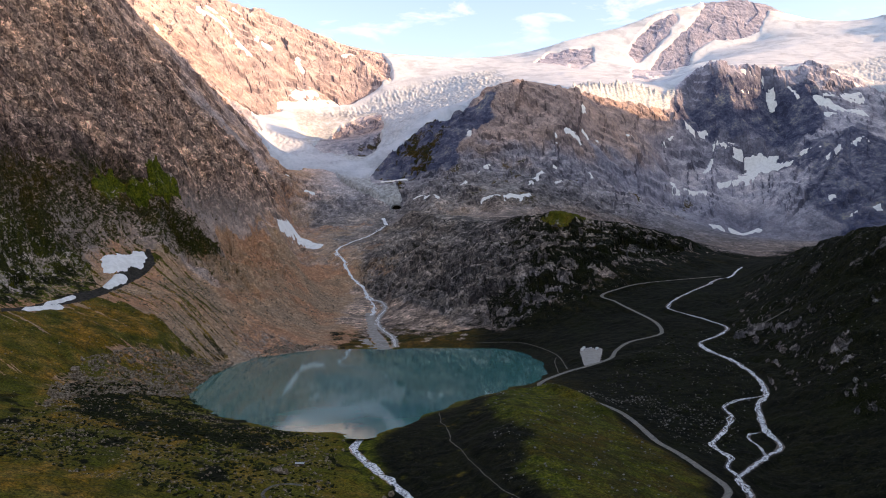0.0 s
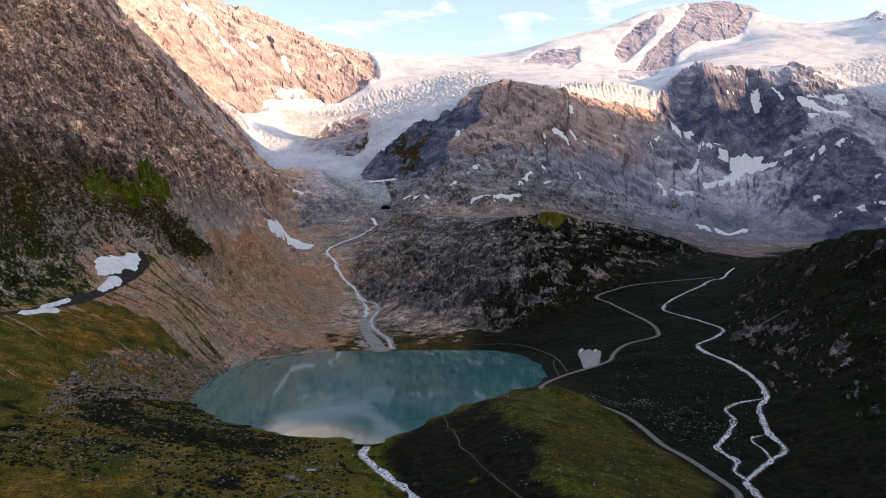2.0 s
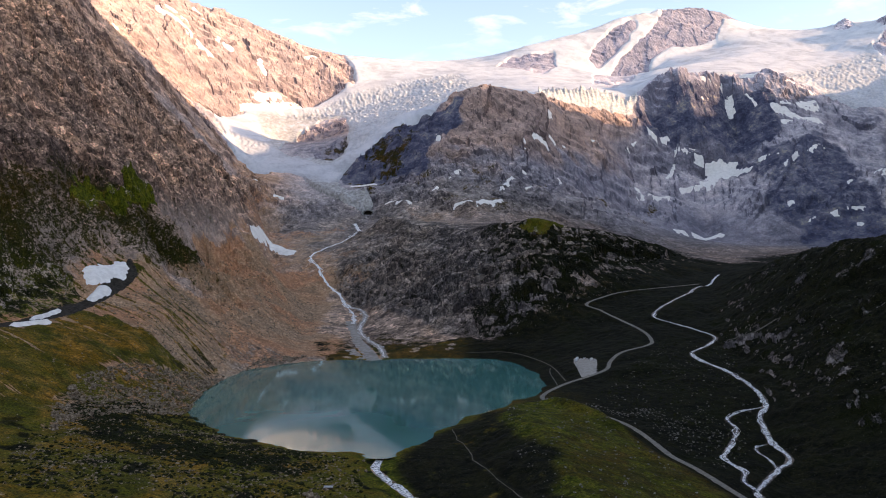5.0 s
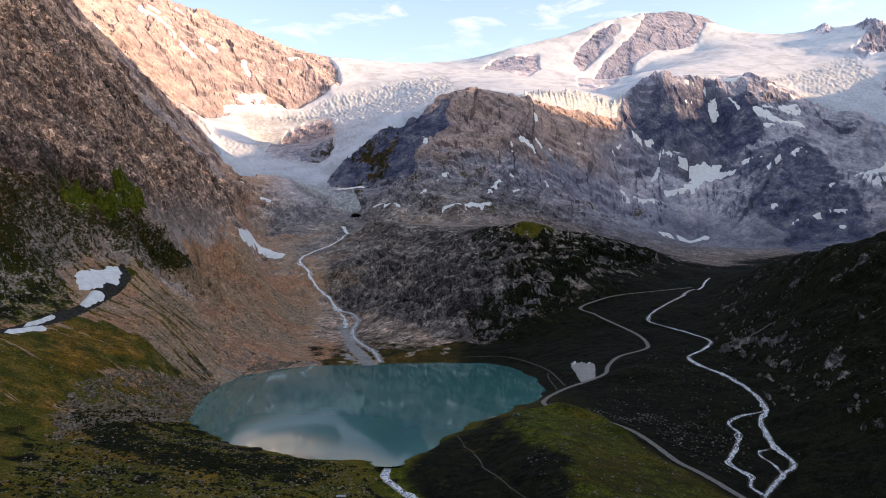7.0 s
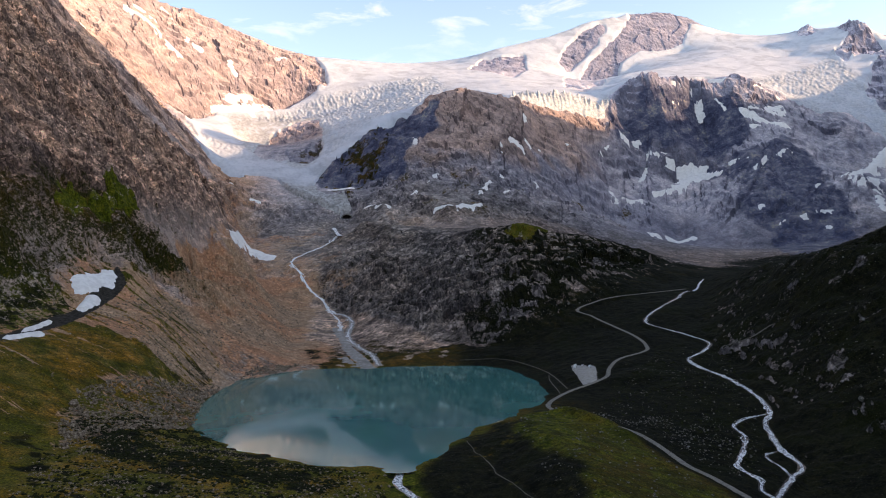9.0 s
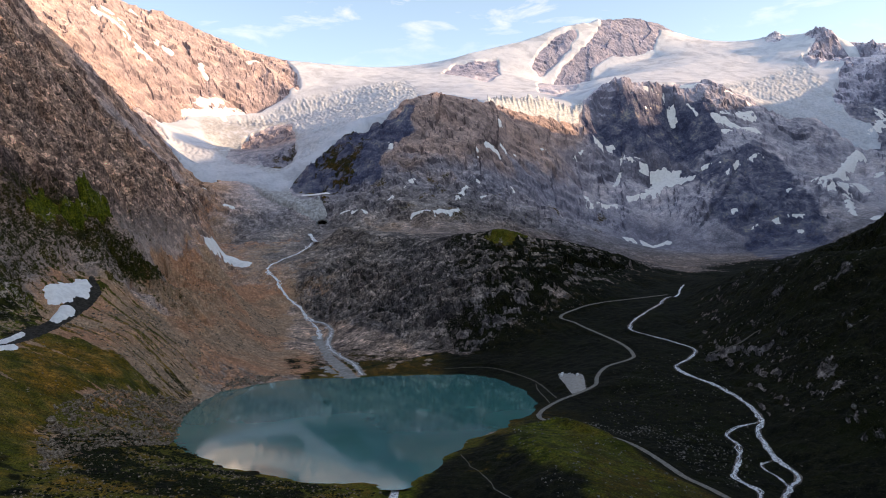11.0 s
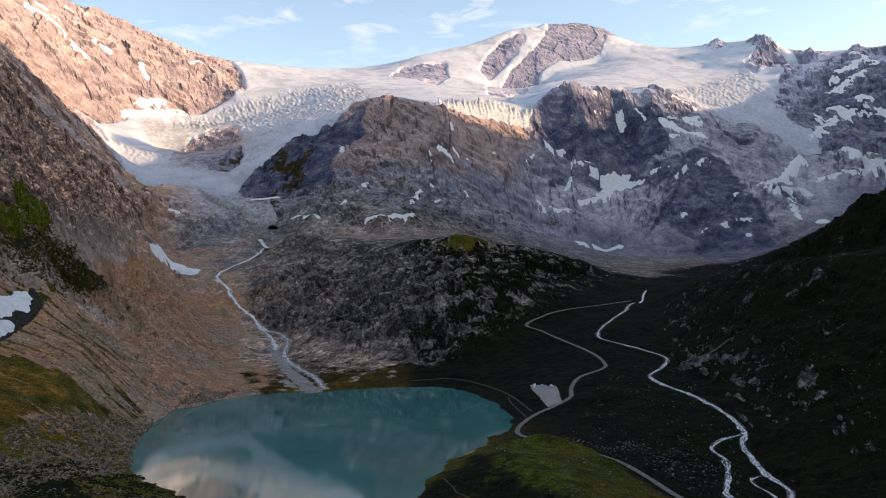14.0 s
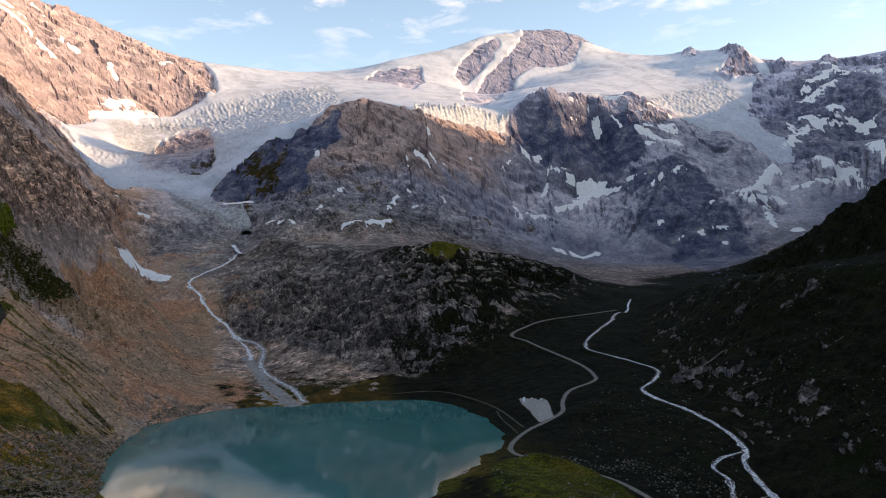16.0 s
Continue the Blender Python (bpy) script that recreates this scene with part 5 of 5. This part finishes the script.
for lobes, label in ((SNOW_KNOLL, "small old snow patch on the rock dome"), (SNOW_BOWL, "white snow field in a rocky hollow"), (SNOW_DARK_PEAK, "snow band on the dark rock peak"),
                     (SNOW_LEFT, "dirty snow remnant at the foot of the rock wall"), (SNOW_LIT_RIDGE, "sunlit snow on the reddish ridge"),
                     (SNOW_RIGHT, "snow bed below the shaded peak"), (SNOW_COULOIRS, "snow couloir on the shaded peak")):
    groups = []
    for lobe in lobes:
        lobe = (*lobe[:4], lobe[4] * (1.1 if lobes is SNOW_LEFT else 1.2 if lobes in (SNOW_RIGHT, SNOW_COULOIRS, SNOW_DARK_PEAK) else 0.85), lobe[5] * (1.0 if lobes in (SNOW_LEFT, SNOW_RIGHT, SNOW_COULOIRS, SNOW_DARK_PEAK) else 0.75))
        a = np.array(lobe[:4], float).reshape(2, 2)
        near = [any(min(np.linalg.norm(p - q) for p in a for q in b) < 1.2 * (lobe[4] + r[0]) for b, r in g) for g in groups]
        groups = [g for g, n in zip(groups, near) if not n] + [sum([g for g, n in zip(groups, near) if n], []) + [(a, lobe[4:])]]
    for group in groups:
        depth = np.full(VX.shape, -2.0)
        for (a, b), (rx, ry) in group:
            sel = (np.abs(VX - (a[0] + b[0]) / 2) < abs(a[0] - b[0]) / 2 + 2.2 * rx) & (np.abs(VY - (a[1] + b[1]) / 2) < abs(a[1] - b[1]) / 2 + 2.2 * ry)
            x, y = VX[sel], VY[sel]
            way = b - a
            s = np.clip(((x - a[0]) * way[0] + (y - a[1]) * way[1]) / max(1.0, way @ way), 0, 1)
            d = np.hypot((x - a[0] - s * way[0]) / rx, (y - a[1] - s * way[1]) / ry)
            depth[sel] = np.maximum(depth[sel], 1 - d + (0.12 if lobes is SNOW_LEFT else 0.4) * lumpy(x, y, 2.5 * rx, 3, 47) + 0.1 * lumpy(x, y, 0.6 * rx + 8, 3, 49))
        m = depth > -0.4
        faces = per_face(m) | per_face(np.roll(m, -1, 0)) | per_face(np.roll(m, -1, 1)) | per_face(np.roll(np.roll(m, -1, 0), -1, 1))
        size = max(r[0] for _, r in group)
        lifted = CO.copy()
        lifted[:, 2] = (FIRN + np.clip(depth, -0.6, 0.7) * (4.0 + 0.16 * size)).ravel()
        tagged(piece("snow_patch", lifted, QUADS[faces], SNOW_MAT, np.tile((0.0, 0.0, 1.0, 0.0), (VX.size, 1))), label, "snow", group="snow patches")

# ---- water ----
ring = curve(LAKE_SHORE + LAKE_SHORE[:1], 6)[:-1]
bm = bmesh.new()
mid = ring.mean(0)
bm.faces.new([bm.verts.new((*(mid + (p - mid) * 1.05), 0.0)) for p in ring])
bmesh.ops.triangulate(bm, faces=bm.faces[:])
me = bpy.data.meshes.new("water")
bm.to_mesh(me)
me.materials.append(LAKE_MAT)
tagged(new("water", me), "turquoise milky glacial lake, calm and mirror-like", "lake", kind="structure")


def ribbon(name, line, half, mat, lift, label, category, wobble=0.0, seed=0, sway=0.0, thin=1.0):
    """A strip along a route, with a cambered top and sides that go into the ground."""
    p = level(line)
    way = np.gradient(p[:, :2], axis=0)
    way /= np.linalg.norm(way, axis=1)[:, None]
    side = np.column_stack([way[:, 1], -way[:, 0]])
    w = half * np.maximum(0.06, 1 + wobble * grain(p[:, 0], p[:, 1], 14, 60 + seed) + 0.6 * wobble * grain(p[:, 0], p[:, 1], 5, 63 + seed))
    shift = wobble * half * 0.8 * grain(p[:, 1], p[:, 0], 11, 66 + seed) + sway * np.clip(0.65 + 0.9 * grain(p[:, 0], p[:, 1], 45, 75), 0.1, 1.3) * (grain(p[:, 1], p[:, 0], 26, 69 + seed) + 0.6 * grain(p[:, 1], p[:, 0], 11, 71 + seed))
    fade = ease(760, 1080, p[:, 1]) if thin < 1 else 0
    w, shift = w * (1 - (1 - thin) * fade), shift * (1 - (1 - thin) * fade)
    rows = []
    for at, dz in ((-1.25, -0.6), (-1.0, 0.0), (-0.5, 0.05), (0.0, 0.08), (0.5, 0.05), (1.0, 0.0), (1.25, -0.6)):
        rows.append(np.column_stack([p[:, :2] + side * (w * at + shift)[:, None], p[:, 2] + lift + dz]))
    co = np.stack(rows, 1)
    n, m = co.shape[:2]
    i = np.arange(n * m).reshape(n, m)
    quads = np.stack([i[:-1, :-1], i[1:, :-1], i[1:, 1:], i[:-1, 1:]], -1).reshape(-1, 4)[:, ::-1]
    return tagged(new(name, mesh_of(name, co.reshape(-1, 3), quads, mat)), label, category, kind="structure")


for line, half, strands, sway, seed, label in (
        (RIVER, 0.42, 6, 4.0, 20, "white foaming strand of the braided stream"), (RIVER_WEST_ARM, 0.36, 4, 3.0, 30, "white side arm of the braided stream"),
        (RIVER_MID_ARM, 0.34, 3, 2.4, 40, "white side arm of the braided stream"), (OUTFLOW, 1.1, 4, 2.8, 50, "pale stream that leaves the lake"),
        (GLACIER_STREAM[:-4], 0.8, 5, 6.0, 60, "white meltwater stream below the glacier"), (DELTA_ARM, 0.8, 2, 5.0, 70, "shallow arm of the meltwater stream")):
    braided = label.endswith("braided stream")
    for k in range(strands):
        core = 1.5
        ribbon("stream", line, half * (1.0 if k else core), FOAM_MAT if line[0] == GLACIER_STREAM[0] else STREAM_MAT, 0.12 + 0.025 * k, label, "stream",
               (1.2 if k == 0 else 2.2) if braided else 1.1, seed + k, sway * (k / max(1, strands - 1) + 0.25) * 1.4, 0.6 if line is RIVER else 1.0)
ribbon("stream", [(481, 1271), (455, 1234), (438, 1206), (424, 1179), (407, 1155)], 1.3, FOAM_MAT, 0.9, "white rapids where the stream enters the valley", "stream", 0.5, 77)
ribbon("gravel_bar", GRAVEL_BAR, 8.5, SILT_MAT, 0.1, "pale silty gravel bar of the meltwater delta", "gravel", 0.3, 10)
ribbon("gravel_bar", [(-108, 1105), (-96, 1065), (-82, 1030), (-72, 1002), (-62, 975)], 13.0, SILT_MAT, 0.06, "pale silt fan where the meltwater enters the lake", "gravel", 0.45, 16)
ribbon("gravel_bar", DELTA_ARM, 4.0, SILT_MAT, 0.07, "pale silty gravel along an arm of the delta", "gravel", 0.3, 13)
ribbon("road", ROAD, 1.8, ROAD_MAT, 0.3, "narrow pale grey mountain road", "road", 0.05)
ribbon("path", LAKE_PATH, 0.7, PATH_MAT, 0.2, "pale gravel footpath along the lake", "path", 0.3)
ribbon("path", LAKE_PATH_FORK, 0.5, PATH_MAT, 0.2, "pale gravel footpath along the lake", "path", 0.3)
ribbon("path", HILL_PATH, 0.3, PATH_MAT, 0.2, "worn footpath over the grassy hill", "path", 0.6, 5, 2.5)
ribbon("path", MEADOW_TRACK, 0.9, PATH_MAT, 0.2, "stony farm track in the meadow", "path", 0.3)
ribbon("path", HEATH_TRACK, 1.1, PATH_MAT, 0.25, "stony track on the heath slope", "path", 0.5)
ribbon("waterfall", [(-146, 1955), (-142, 1930), (-135, 1890), (-128, 1840), (-122, 1790)], 3.6, FOAM_MAT, 2.2, "white waterfall below the glacier tongue", "waterfall", 0.4, 11)

# ---- things in the valley ----
def part(name, bm, mat, parent, label="", smooth=False):
    """Links a bmesh as one mesh under a thing."""
    me = bpy.data.meshes.new(name)
    bm.normal_update()
    bm.to_mesh(me)
    bm.free()
    me.materials.append(mat)
    me.polygons.foreach_set("use_smooth", [smooth] * len(me.polygons))
    ob = new(name, me)
    ob.parent = parent
    return tagged(ob, label)


def box(x, y, z, sx, sy, sz, bevel=0.0, top=1.0):
    """A box on its base centre; top narrows its upper side."""
    bm = bmesh.new()
    bmesh.ops.create_cube(bm, size=1)
    for v in bm.verts:
        k = top if v.co.z > 0 else 1.0
        v.co = (x + v.co.x * sx * k, y + v.co.y * sy * k, z + (v.co.z + 0.5) * sz)
    if bevel:
        bmesh.ops.bevel(bm, geom=bm.edges[:], offset=bevel, segments=2, affect="EDGES")
    return bm


def ground_at(x, y):
    return float(height(np.array([float(x)]), np.array([float(y)]))[0])


rng = random.Random(5)


def rock_mesh(seed, detail, mat):
    """A broken block: a lumpy ball cut by a few planes."""
    r = random.Random(seed)
    bm = bmesh.new()
    bmesh.ops.create_icosphere(bm, subdivisions=detail, radius=1)
    cuts = [(Vector((r.uniform(-1, 1), r.uniform(-1, 1), r.uniform(-0.4, 1))).normalized(), r.uniform(0.55, 0.8)) for _ in range(7)]
    for v in bm.verts:
        v.co *= 0.9 + 0.25 * noise.noise(v.co * 1.3 + Vector((seed, 0, 0)))
        for n, d in cuts:
            over = v.co.dot(n) - d
            if over > 0:
                v.co -= n * over
        v.co.z *= 0.8
    me = bpy.data.meshes.new("boulder")
    bm.to_mesh(me)
    bm.free()
    me.materials.append(mat)
    return me


ROCKS = {mat: [rock_mesh(s, 2, mat) for s in range(6)] for mat in (BOULDER_MAT, GREY_STONE)}


def boulder(x, y, size, label, group):
    ob = new("boulder", ROCKS[GREY_STONE if x > -20 else BOULDER_MAT][rng.randrange(6)])
    ob.matrix_world = Matrix.Translation((x, y, ground_at(x, y) + 0.22 * size)) @ pose(0, 0, 0, rng.uniform(-15, 15), rng.uniform(-15, 15), rng.uniform(0, 360)) \
        @ Matrix.Diagonal((size * rng.uniform(0.45, 0.62), size * rng.uniform(0.42, 0.6), size * rng.uniform(0.4, 0.55), 1))
    return tagged(ob, label, "boulder", group)


def within_ring(ring):
    xs, ys = [p[0] for p in ring], [p[1] for p in ring]
    while True:
        x, y = rng.uniform(min(xs), max(xs)), rng.uniform(min(ys), max(ys))
        if inside(np.array([x]), np.array([y]), ring)[0] and not inside(np.array([x]), np.array([y]), LAKE_SHORE)[0]:
            if bed(bed_near, np.array([x]), np.array([y]), np.array([99.0]))[0] > 1.5:
                return x, y


boulder(-313, 676, 8.5, "big pale boulder at the edge of the stone field", "boulders in the stone field")
boulder(-306, 668, 5.5, "pale boulder beside a bigger one", "boulders in the stone field")
for x, y, s in ((-97, 461, 6.5), (-100, 463, 4.5), (-93, 460, 4.0)):
    boulder(x, y, s, "pale weathered boulder in a heap on the meadow", "boulder heap")
for x, y, s in ((-32, 455, 5.0), (-36, 452, 3.5), (-29, 446, 4.2), (-50, 505, 2.6), (-68, 522, 2.8), (-70, 541, 2.4), (-45, 478, 3.0)):
    boulder(x, y, s, "grey boulder beside the outflow stream", "boulders by the outflow")
WEST_MEADOW = [(-260, 420), (-290, 560), (-240, 650), (-190, 630), (-140, 575), (-75, 545), (-60, 430), (-120, 400)]
ROAD_STONES = [(105, 720), (150, 690), (215, 690), (225, 610), (175, 540), (160, 600), (140, 650)]
GREEN_SLOPE = [(30, 650), (80, 690), (120, 640), (140, 540), (130, 400), (30, 400)]
SPUR_FIELD = [(0, 1150), (120, 1050), (300, 1180), (420, 1380), (200, 1400), (40, 1350)]
EAST_SLOPE_FIELD = [(300, 620), (330, 900), (480, 1100), (520, 700), (420, 480), (320, 480)]
for ring, count, small, large, label, group in (
        (STONE_FIELD, 90, 1.2, 3.6, "rough pinkish boulder in the stone field", "boulders in the stone field"),
        (WEST_MEADOW, 40, 0.8, 2.2, "pale boulder on the heathy meadow", "boulders on the meadow"),
        (ROAD_STONES, 45, 0.8, 2.2, "pale stone on the slope beside the road", "stones by the road"),
        (GREEN_SLOPE, 30, 0.8, 1.8, "pale stone on the green hill", "stones on the green hill"),
        (SPUR_FIELD, 70, 2.0, 6.5, "grey rock block on the heath spur", "rock blocks on the spur"),
        (EAST_SLOPE_FIELD, 40, 1.5, 6.5, "pale rock outcrop on the dark hillside", "outcrops on the hillside")):
    for _ in range(count):
        boulder(*within_ring(ring), small + (large - small) * rng.random() ** 3, label, group)


def scatter(name, count, rings, low, high, mat, squash, label, category, seed):
    """Many small lumps in one mesh."""
    r = np.random.RandomState(seed)
    base = bmesh.new()
    bmesh.ops.create_icosphere(base, subdivisions=1, radius=1)
    shape = np.array([v.co[:] for v in base.verts])
    tris = np.array([[v.index for v in f.verts] for f in base.faces])
    base.free()
    xs, ys = [], []
    for ring, share in rings:
        p = np.array(ring, float)
        lo, hi = p.min(0), p.max(0)
        x, y = r.uniform(lo[0], hi[0], 6 * count), r.uniform(lo[1], hi[1], 6 * count)
        ok = inside(x, y, ring) & ~inside(x, y, LAKE_SHORE) & (bed(bed_near, x, y, 99.0) > 1.0) & (lumpy(x, y, 22, 3, seed) + 0.5 * lumpy(x, y, 90, 2, seed + 5) > r.uniform(-0.7, 0.5, x.size))
        n = int(count * share)
        xs.append(x[ok][:n])
        ys.append(y[ok][:n])
    x, y = np.concatenate(xs), np.concatenate(ys)
    z, n = height(x, y), len(x)
    size = low + (high - low) * r.rand(n) ** 2.5
    t = r.rand(n) * 6.28
    jag = shape[None] * (1 + 0.35 * r.randn(n, len(shape), 1).clip(-1.5, 1.5))
    jag = jag * (size[:, None, None] * np.stack([r.uniform(0.7, 1.3, n), r.uniform(0.7, 1.3, n), squash * r.uniform(0.7, 1.3, n)], -1)[:, None])
    c, s = np.cos(t)[:, None], np.sin(t)[:, None]
    co = np.stack([jag[..., 0] * c - jag[..., 1] * s + x[:, None], jag[..., 0] * s + jag[..., 1] * c + y[:, None], jag[..., 2] + (z + 0.25 * squash * size)[:, None]], -1)
    faces = tris[None] + (np.arange(n) * len(shape))[:, None, None]
    return tagged(new(name, mesh_of(name, co.reshape(-1, 3), faces.reshape(-1, 3), mat, False)), label, category, kind="stuff")


VALLEY_STRIP = [(130, 720), (250, 900), (330, 900), (270, 700), (200, 560)]
SCREE_STRIP = [(-330, 1000), (-240, 1000), (-170, 1250), (-200, 1560), (-320, 1500), (-340, 1200)]
SCREE_TOP = [(-380, 905), (-300, 870), (-262, 880), (-220, 1000), (-300, 1040), (-350, 1010)]
scatter("stones", 12000, ((MORAINE_TURF, 0.08), (SCREE_TOP, 0.05), (STONE_FIELD, 0.34), (WEST_MEADOW, 0.34), (SCREE_STRIP, 0.24)),
        0.16, 1.0, BOULDER_MAT, 0.7, "small scattered brown stones", "stones", 21)
scatter("stones", 6000, ((ROAD_STONES, 0.1), (GREEN_SLOPE, 0.09), (SPUR_FIELD, 0.3), (EAST_SLOPE_FIELD, 0.14), (VALLEY_STRIP, 0.1)),
        0.16, 1.0, GREY_STONE, 0.7, "small scattered grey stones on the heath", "stones", 29)
scatter("rubble", 2300, ((STONE_FIELD, 0.8), ([(-300, 780), (-240, 860), (-215, 1000), (-160, 1030), (-185, 985), (-228, 930), (-245, 840)], 0.2)), 0.5, 2.3, BOULDER_MAT, 0.75, "rough pinkish blocks in the stone field", "rubble", 25)
scatter("scree_stones", 3600, ((SCREE_STRIP, 0.7), (SCREE_TOP, 0.3)), 0.35, 1.5, BOULDER_MAT, 0.7, "loose brown stones on the scree slope", "stones", 27)
scatter("shrubs", 14000, ((WEST_MEADOW, 0.24), (SHRUB_BAND, 0.2), ([(-300, 600), (-240, 640), (-190, 640), (-230, 720), (-270, 700)], 0.12), (EAST_SLOPE_FIELD, 0.18), (SPUR_FIELD, 0.1),
                         (VALLEY_STRIP, 0.1)),
        0.4, 1.6, SHRUB_MAT, 0.5, "dark low alpine shrubs", "shrubs", 23)

# a low shelter on the meadow, with a pale metal roof
hut = tagged(new("shelter_hut"), "small low dark hut with a pale metal roof on the meadow", "hut")
hut.scale = (0.7, 0.7, 0.7)
hut.location, hut.rotation_euler = (-88, 478, ground_at(-88, 478) - 0.2), (0, 0, radians(-6))
bm = box(0, 0, 0, 7.4, 3.4, 2.1, 0.05)
part("wall", bm, WOOD_MAT, hut)
roof = bmesh.new()
for x in (-4.0, 4.0):
    for y, z in ((-2.1, 2.0), (0, 3.0), (2.1, 2.0), (2.1, 1.85), (0, 2.85), (-2.1, 1.85)):
        roof.verts.new((x, y, z))
roof.verts.ensure_lookup_table()
v = roof.verts
for i in range(6):
    j = (i + 1) % 6
    roof.faces.new((v[i], v[j], v[j + 6], v[i + 6]))
roof.faces.new((v[0], v[5], v[4], v[1]))
roof.faces.new((v[1], v[4], v[3], v[2]))
roof.faces.new((v[6], v[7], v[10], v[11]))
roof.faces.new((v[7], v[8], v[9], v[10]))
bmesh.ops.recalc_face_normals(roof, faces=roof.faces[:])
part("roof", roof, ROOF_MAT, hut, "pale metal roof")
part("door", box(-1.2, -1.72, 0.1, 0.95, 0.08, 1.75, 0.01), WOOD_MAT, hut, "weathered plank door")
part("shutter", box(1.6, -1.72, 0.9, 0.9, 0.08, 0.7, 0.01), WOOD_MAT, hut)
part("chimney", box(2.2, 0.3, 2.5, 0.5, 0.5, 1.0, 0.03), HUT_MAT, hut)

# the mouth of the meltwater tunnel in the glacier's tongue
cave = tagged(new("ice_cave"), "dark meltwater cave at the end of the glacier tongue", "cave")
cave.scale = (1.25, 1.0, 1.35)
cave.location = (-112, 1984, ground_at(-112, 1984) + 4)
arch, hollow = bmesh.new(), bmesh.new()
rims = []
for depth_, wide_, high_ in ((0.0, 13.0, 9.0), (1.5, 11.0, 7.5), (6.0, 9.5, 6.5)):
    rims.append([arch.verts.new((wide_ * math.cos(math.pi * k / 14) + 0.8 * noise.noise((k, depth_, 0)), depth_, high_ * math.sin(math.pi * k / 14) + 0.6 * noise.noise((k, depth_, 3)))) for k in range(15)])
for p, q in zip(rims[:-1], rims[1:]):
    for k in range(14):
        arch.faces.new((p[k], p[k + 1], q[k + 1], q[k]))
rims = []
for depth_, wide_, high_ in ((1.4, 11.0, 7.5), (14.0, 8.0, 5.0), (26.0, 3.0, 2.0)):
    rims.append([hollow.verts.new((wide_ * math.cos(math.pi * k / 14), depth_, high_ * math.sin(math.pi * k / 14))) for k in range(15)])
for p, q in zip(rims[:-1], rims[1:]):
    for k in range(14):
        hollow.faces.new((p[k], p[k + 1], q[k + 1], q[k]))
hollow.faces.new(rims[-1])
part("ice_rim", arch, ROOF_MAT, cave, "grey ice rim", True)
part("hollow", hollow, DARK_GRAVEL, cave, "dark wet hollow", True)

# the parking lot by the road
raised = CO.copy()
lot_depth = cast(inside(VX, VY, LOT).astype(float), 2) - 0.5
raised[:, 2] += (np.clip(lot_depth, -0.4, 0.4) * 1.2).ravel()
tagged(piece("parking_lot", raised, QUADS[per_face(lot_depth > -0.45)], LOT_MAT), "pale gravel parking lot beside the mountain road", "parking lot", kind="structure")


def wheel(x, y, r, parent):
    bm = bmesh.new()
    bmesh.ops.create_cone(bm, cap_ends=True, segments=16, radius1=r, radius2=r, depth=0.22, matrix=pose(x, y, r, 90))
    ob = part("wheel", bm, TYRE_MAT, parent)
    rim = bmesh.new()
    bmesh.ops.create_cone(rim, cap_ends=True, segments=10, radius1=0.6 * r, radius2=0.5 * r, depth=0.25, matrix=pose(x, y, r, 90))
    part("rim", rim, ROOF_MAT, ob)


def vehicle(name, x, y, turn_, long, wide, tall, hood, paint, label):
    thing = tagged(new(name), label, name.split("_")[-1], "parked vehicles")
    z = float(bed(bed_high, np.array([float(x)]), np.array([float(y)]), 0.0)[0]) + 0.56
    thing.matrix_world = pose(x, y, z, 0, 0, turn_)
    part("body", box(0, 0, 0.3, long, wide, tall * (0.5 if hood else 0.82), 0.1), paint, thing)
    part("cabin", box(-0.3 if hood else -0.1, 0, 0.3 + tall * (0.5 if hood else 0.8), long * (0.52 if hood else 0.9), wide * 0.92, tall * (0.36 if hood else 0.14), 0.08, 0.84), paint if not hood else GLASS_MAT, thing)
    part("windscreen", box(long / 2 - (1.25 if hood else 0.12), 0, tall * 0.62, 0.2, wide * 0.8, tall * 0.2, 0.03), GLASS_MAT, thing)
    for sx in (-0.32, 0.32):
        for sy in (-0.47, 0.47):
            wheel(sx * long, sy * wide, 0.33, thing)
    for sy in (-0.32, 0.32):
        part("headlight", box(long / 2, sy * wide, 0.65, 0.08, 0.35, 0.18, 0.02), ROOF_MAT, thing)


for k, (name, x, y, turn_, long, wide, tall, hood, mat, label) in enumerate((
        ("camper_van", 150, 876, 65, 6.2, 2.2, 2.8, False, WHITE_PAINT, "white camper van parked on the gravel lot"),
        ("camper_van", 153, 884, 62, 5.6, 2.1, 2.6, False, WHITE_PAINT, "white camper van parked on the gravel lot"),
        ("parked_car", 156, 888, 60, 4.4, 1.8, 1.5, True, DARK_PAINT, "dark car parked on the gravel lot"),
        ("parked_car", 160, 880, 240, 4.3, 1.8, 1.5, True, WHITE_PAINT, "white car parked on the gravel lot"),
        ("parked_car", 163, 869, 240, 4.4, 1.8, 1.5, True, DARK_PAINT, "dark car parked on the gravel lot"),
        ("camper_van", 163, 860, 240, 5.6, 2.1, 2.5, False, WHITE_PAINT, "white van parked at the edge of the lot"))):
    vehicle(name, x, y, turn_, long, wide, tall, hood, mat, label)
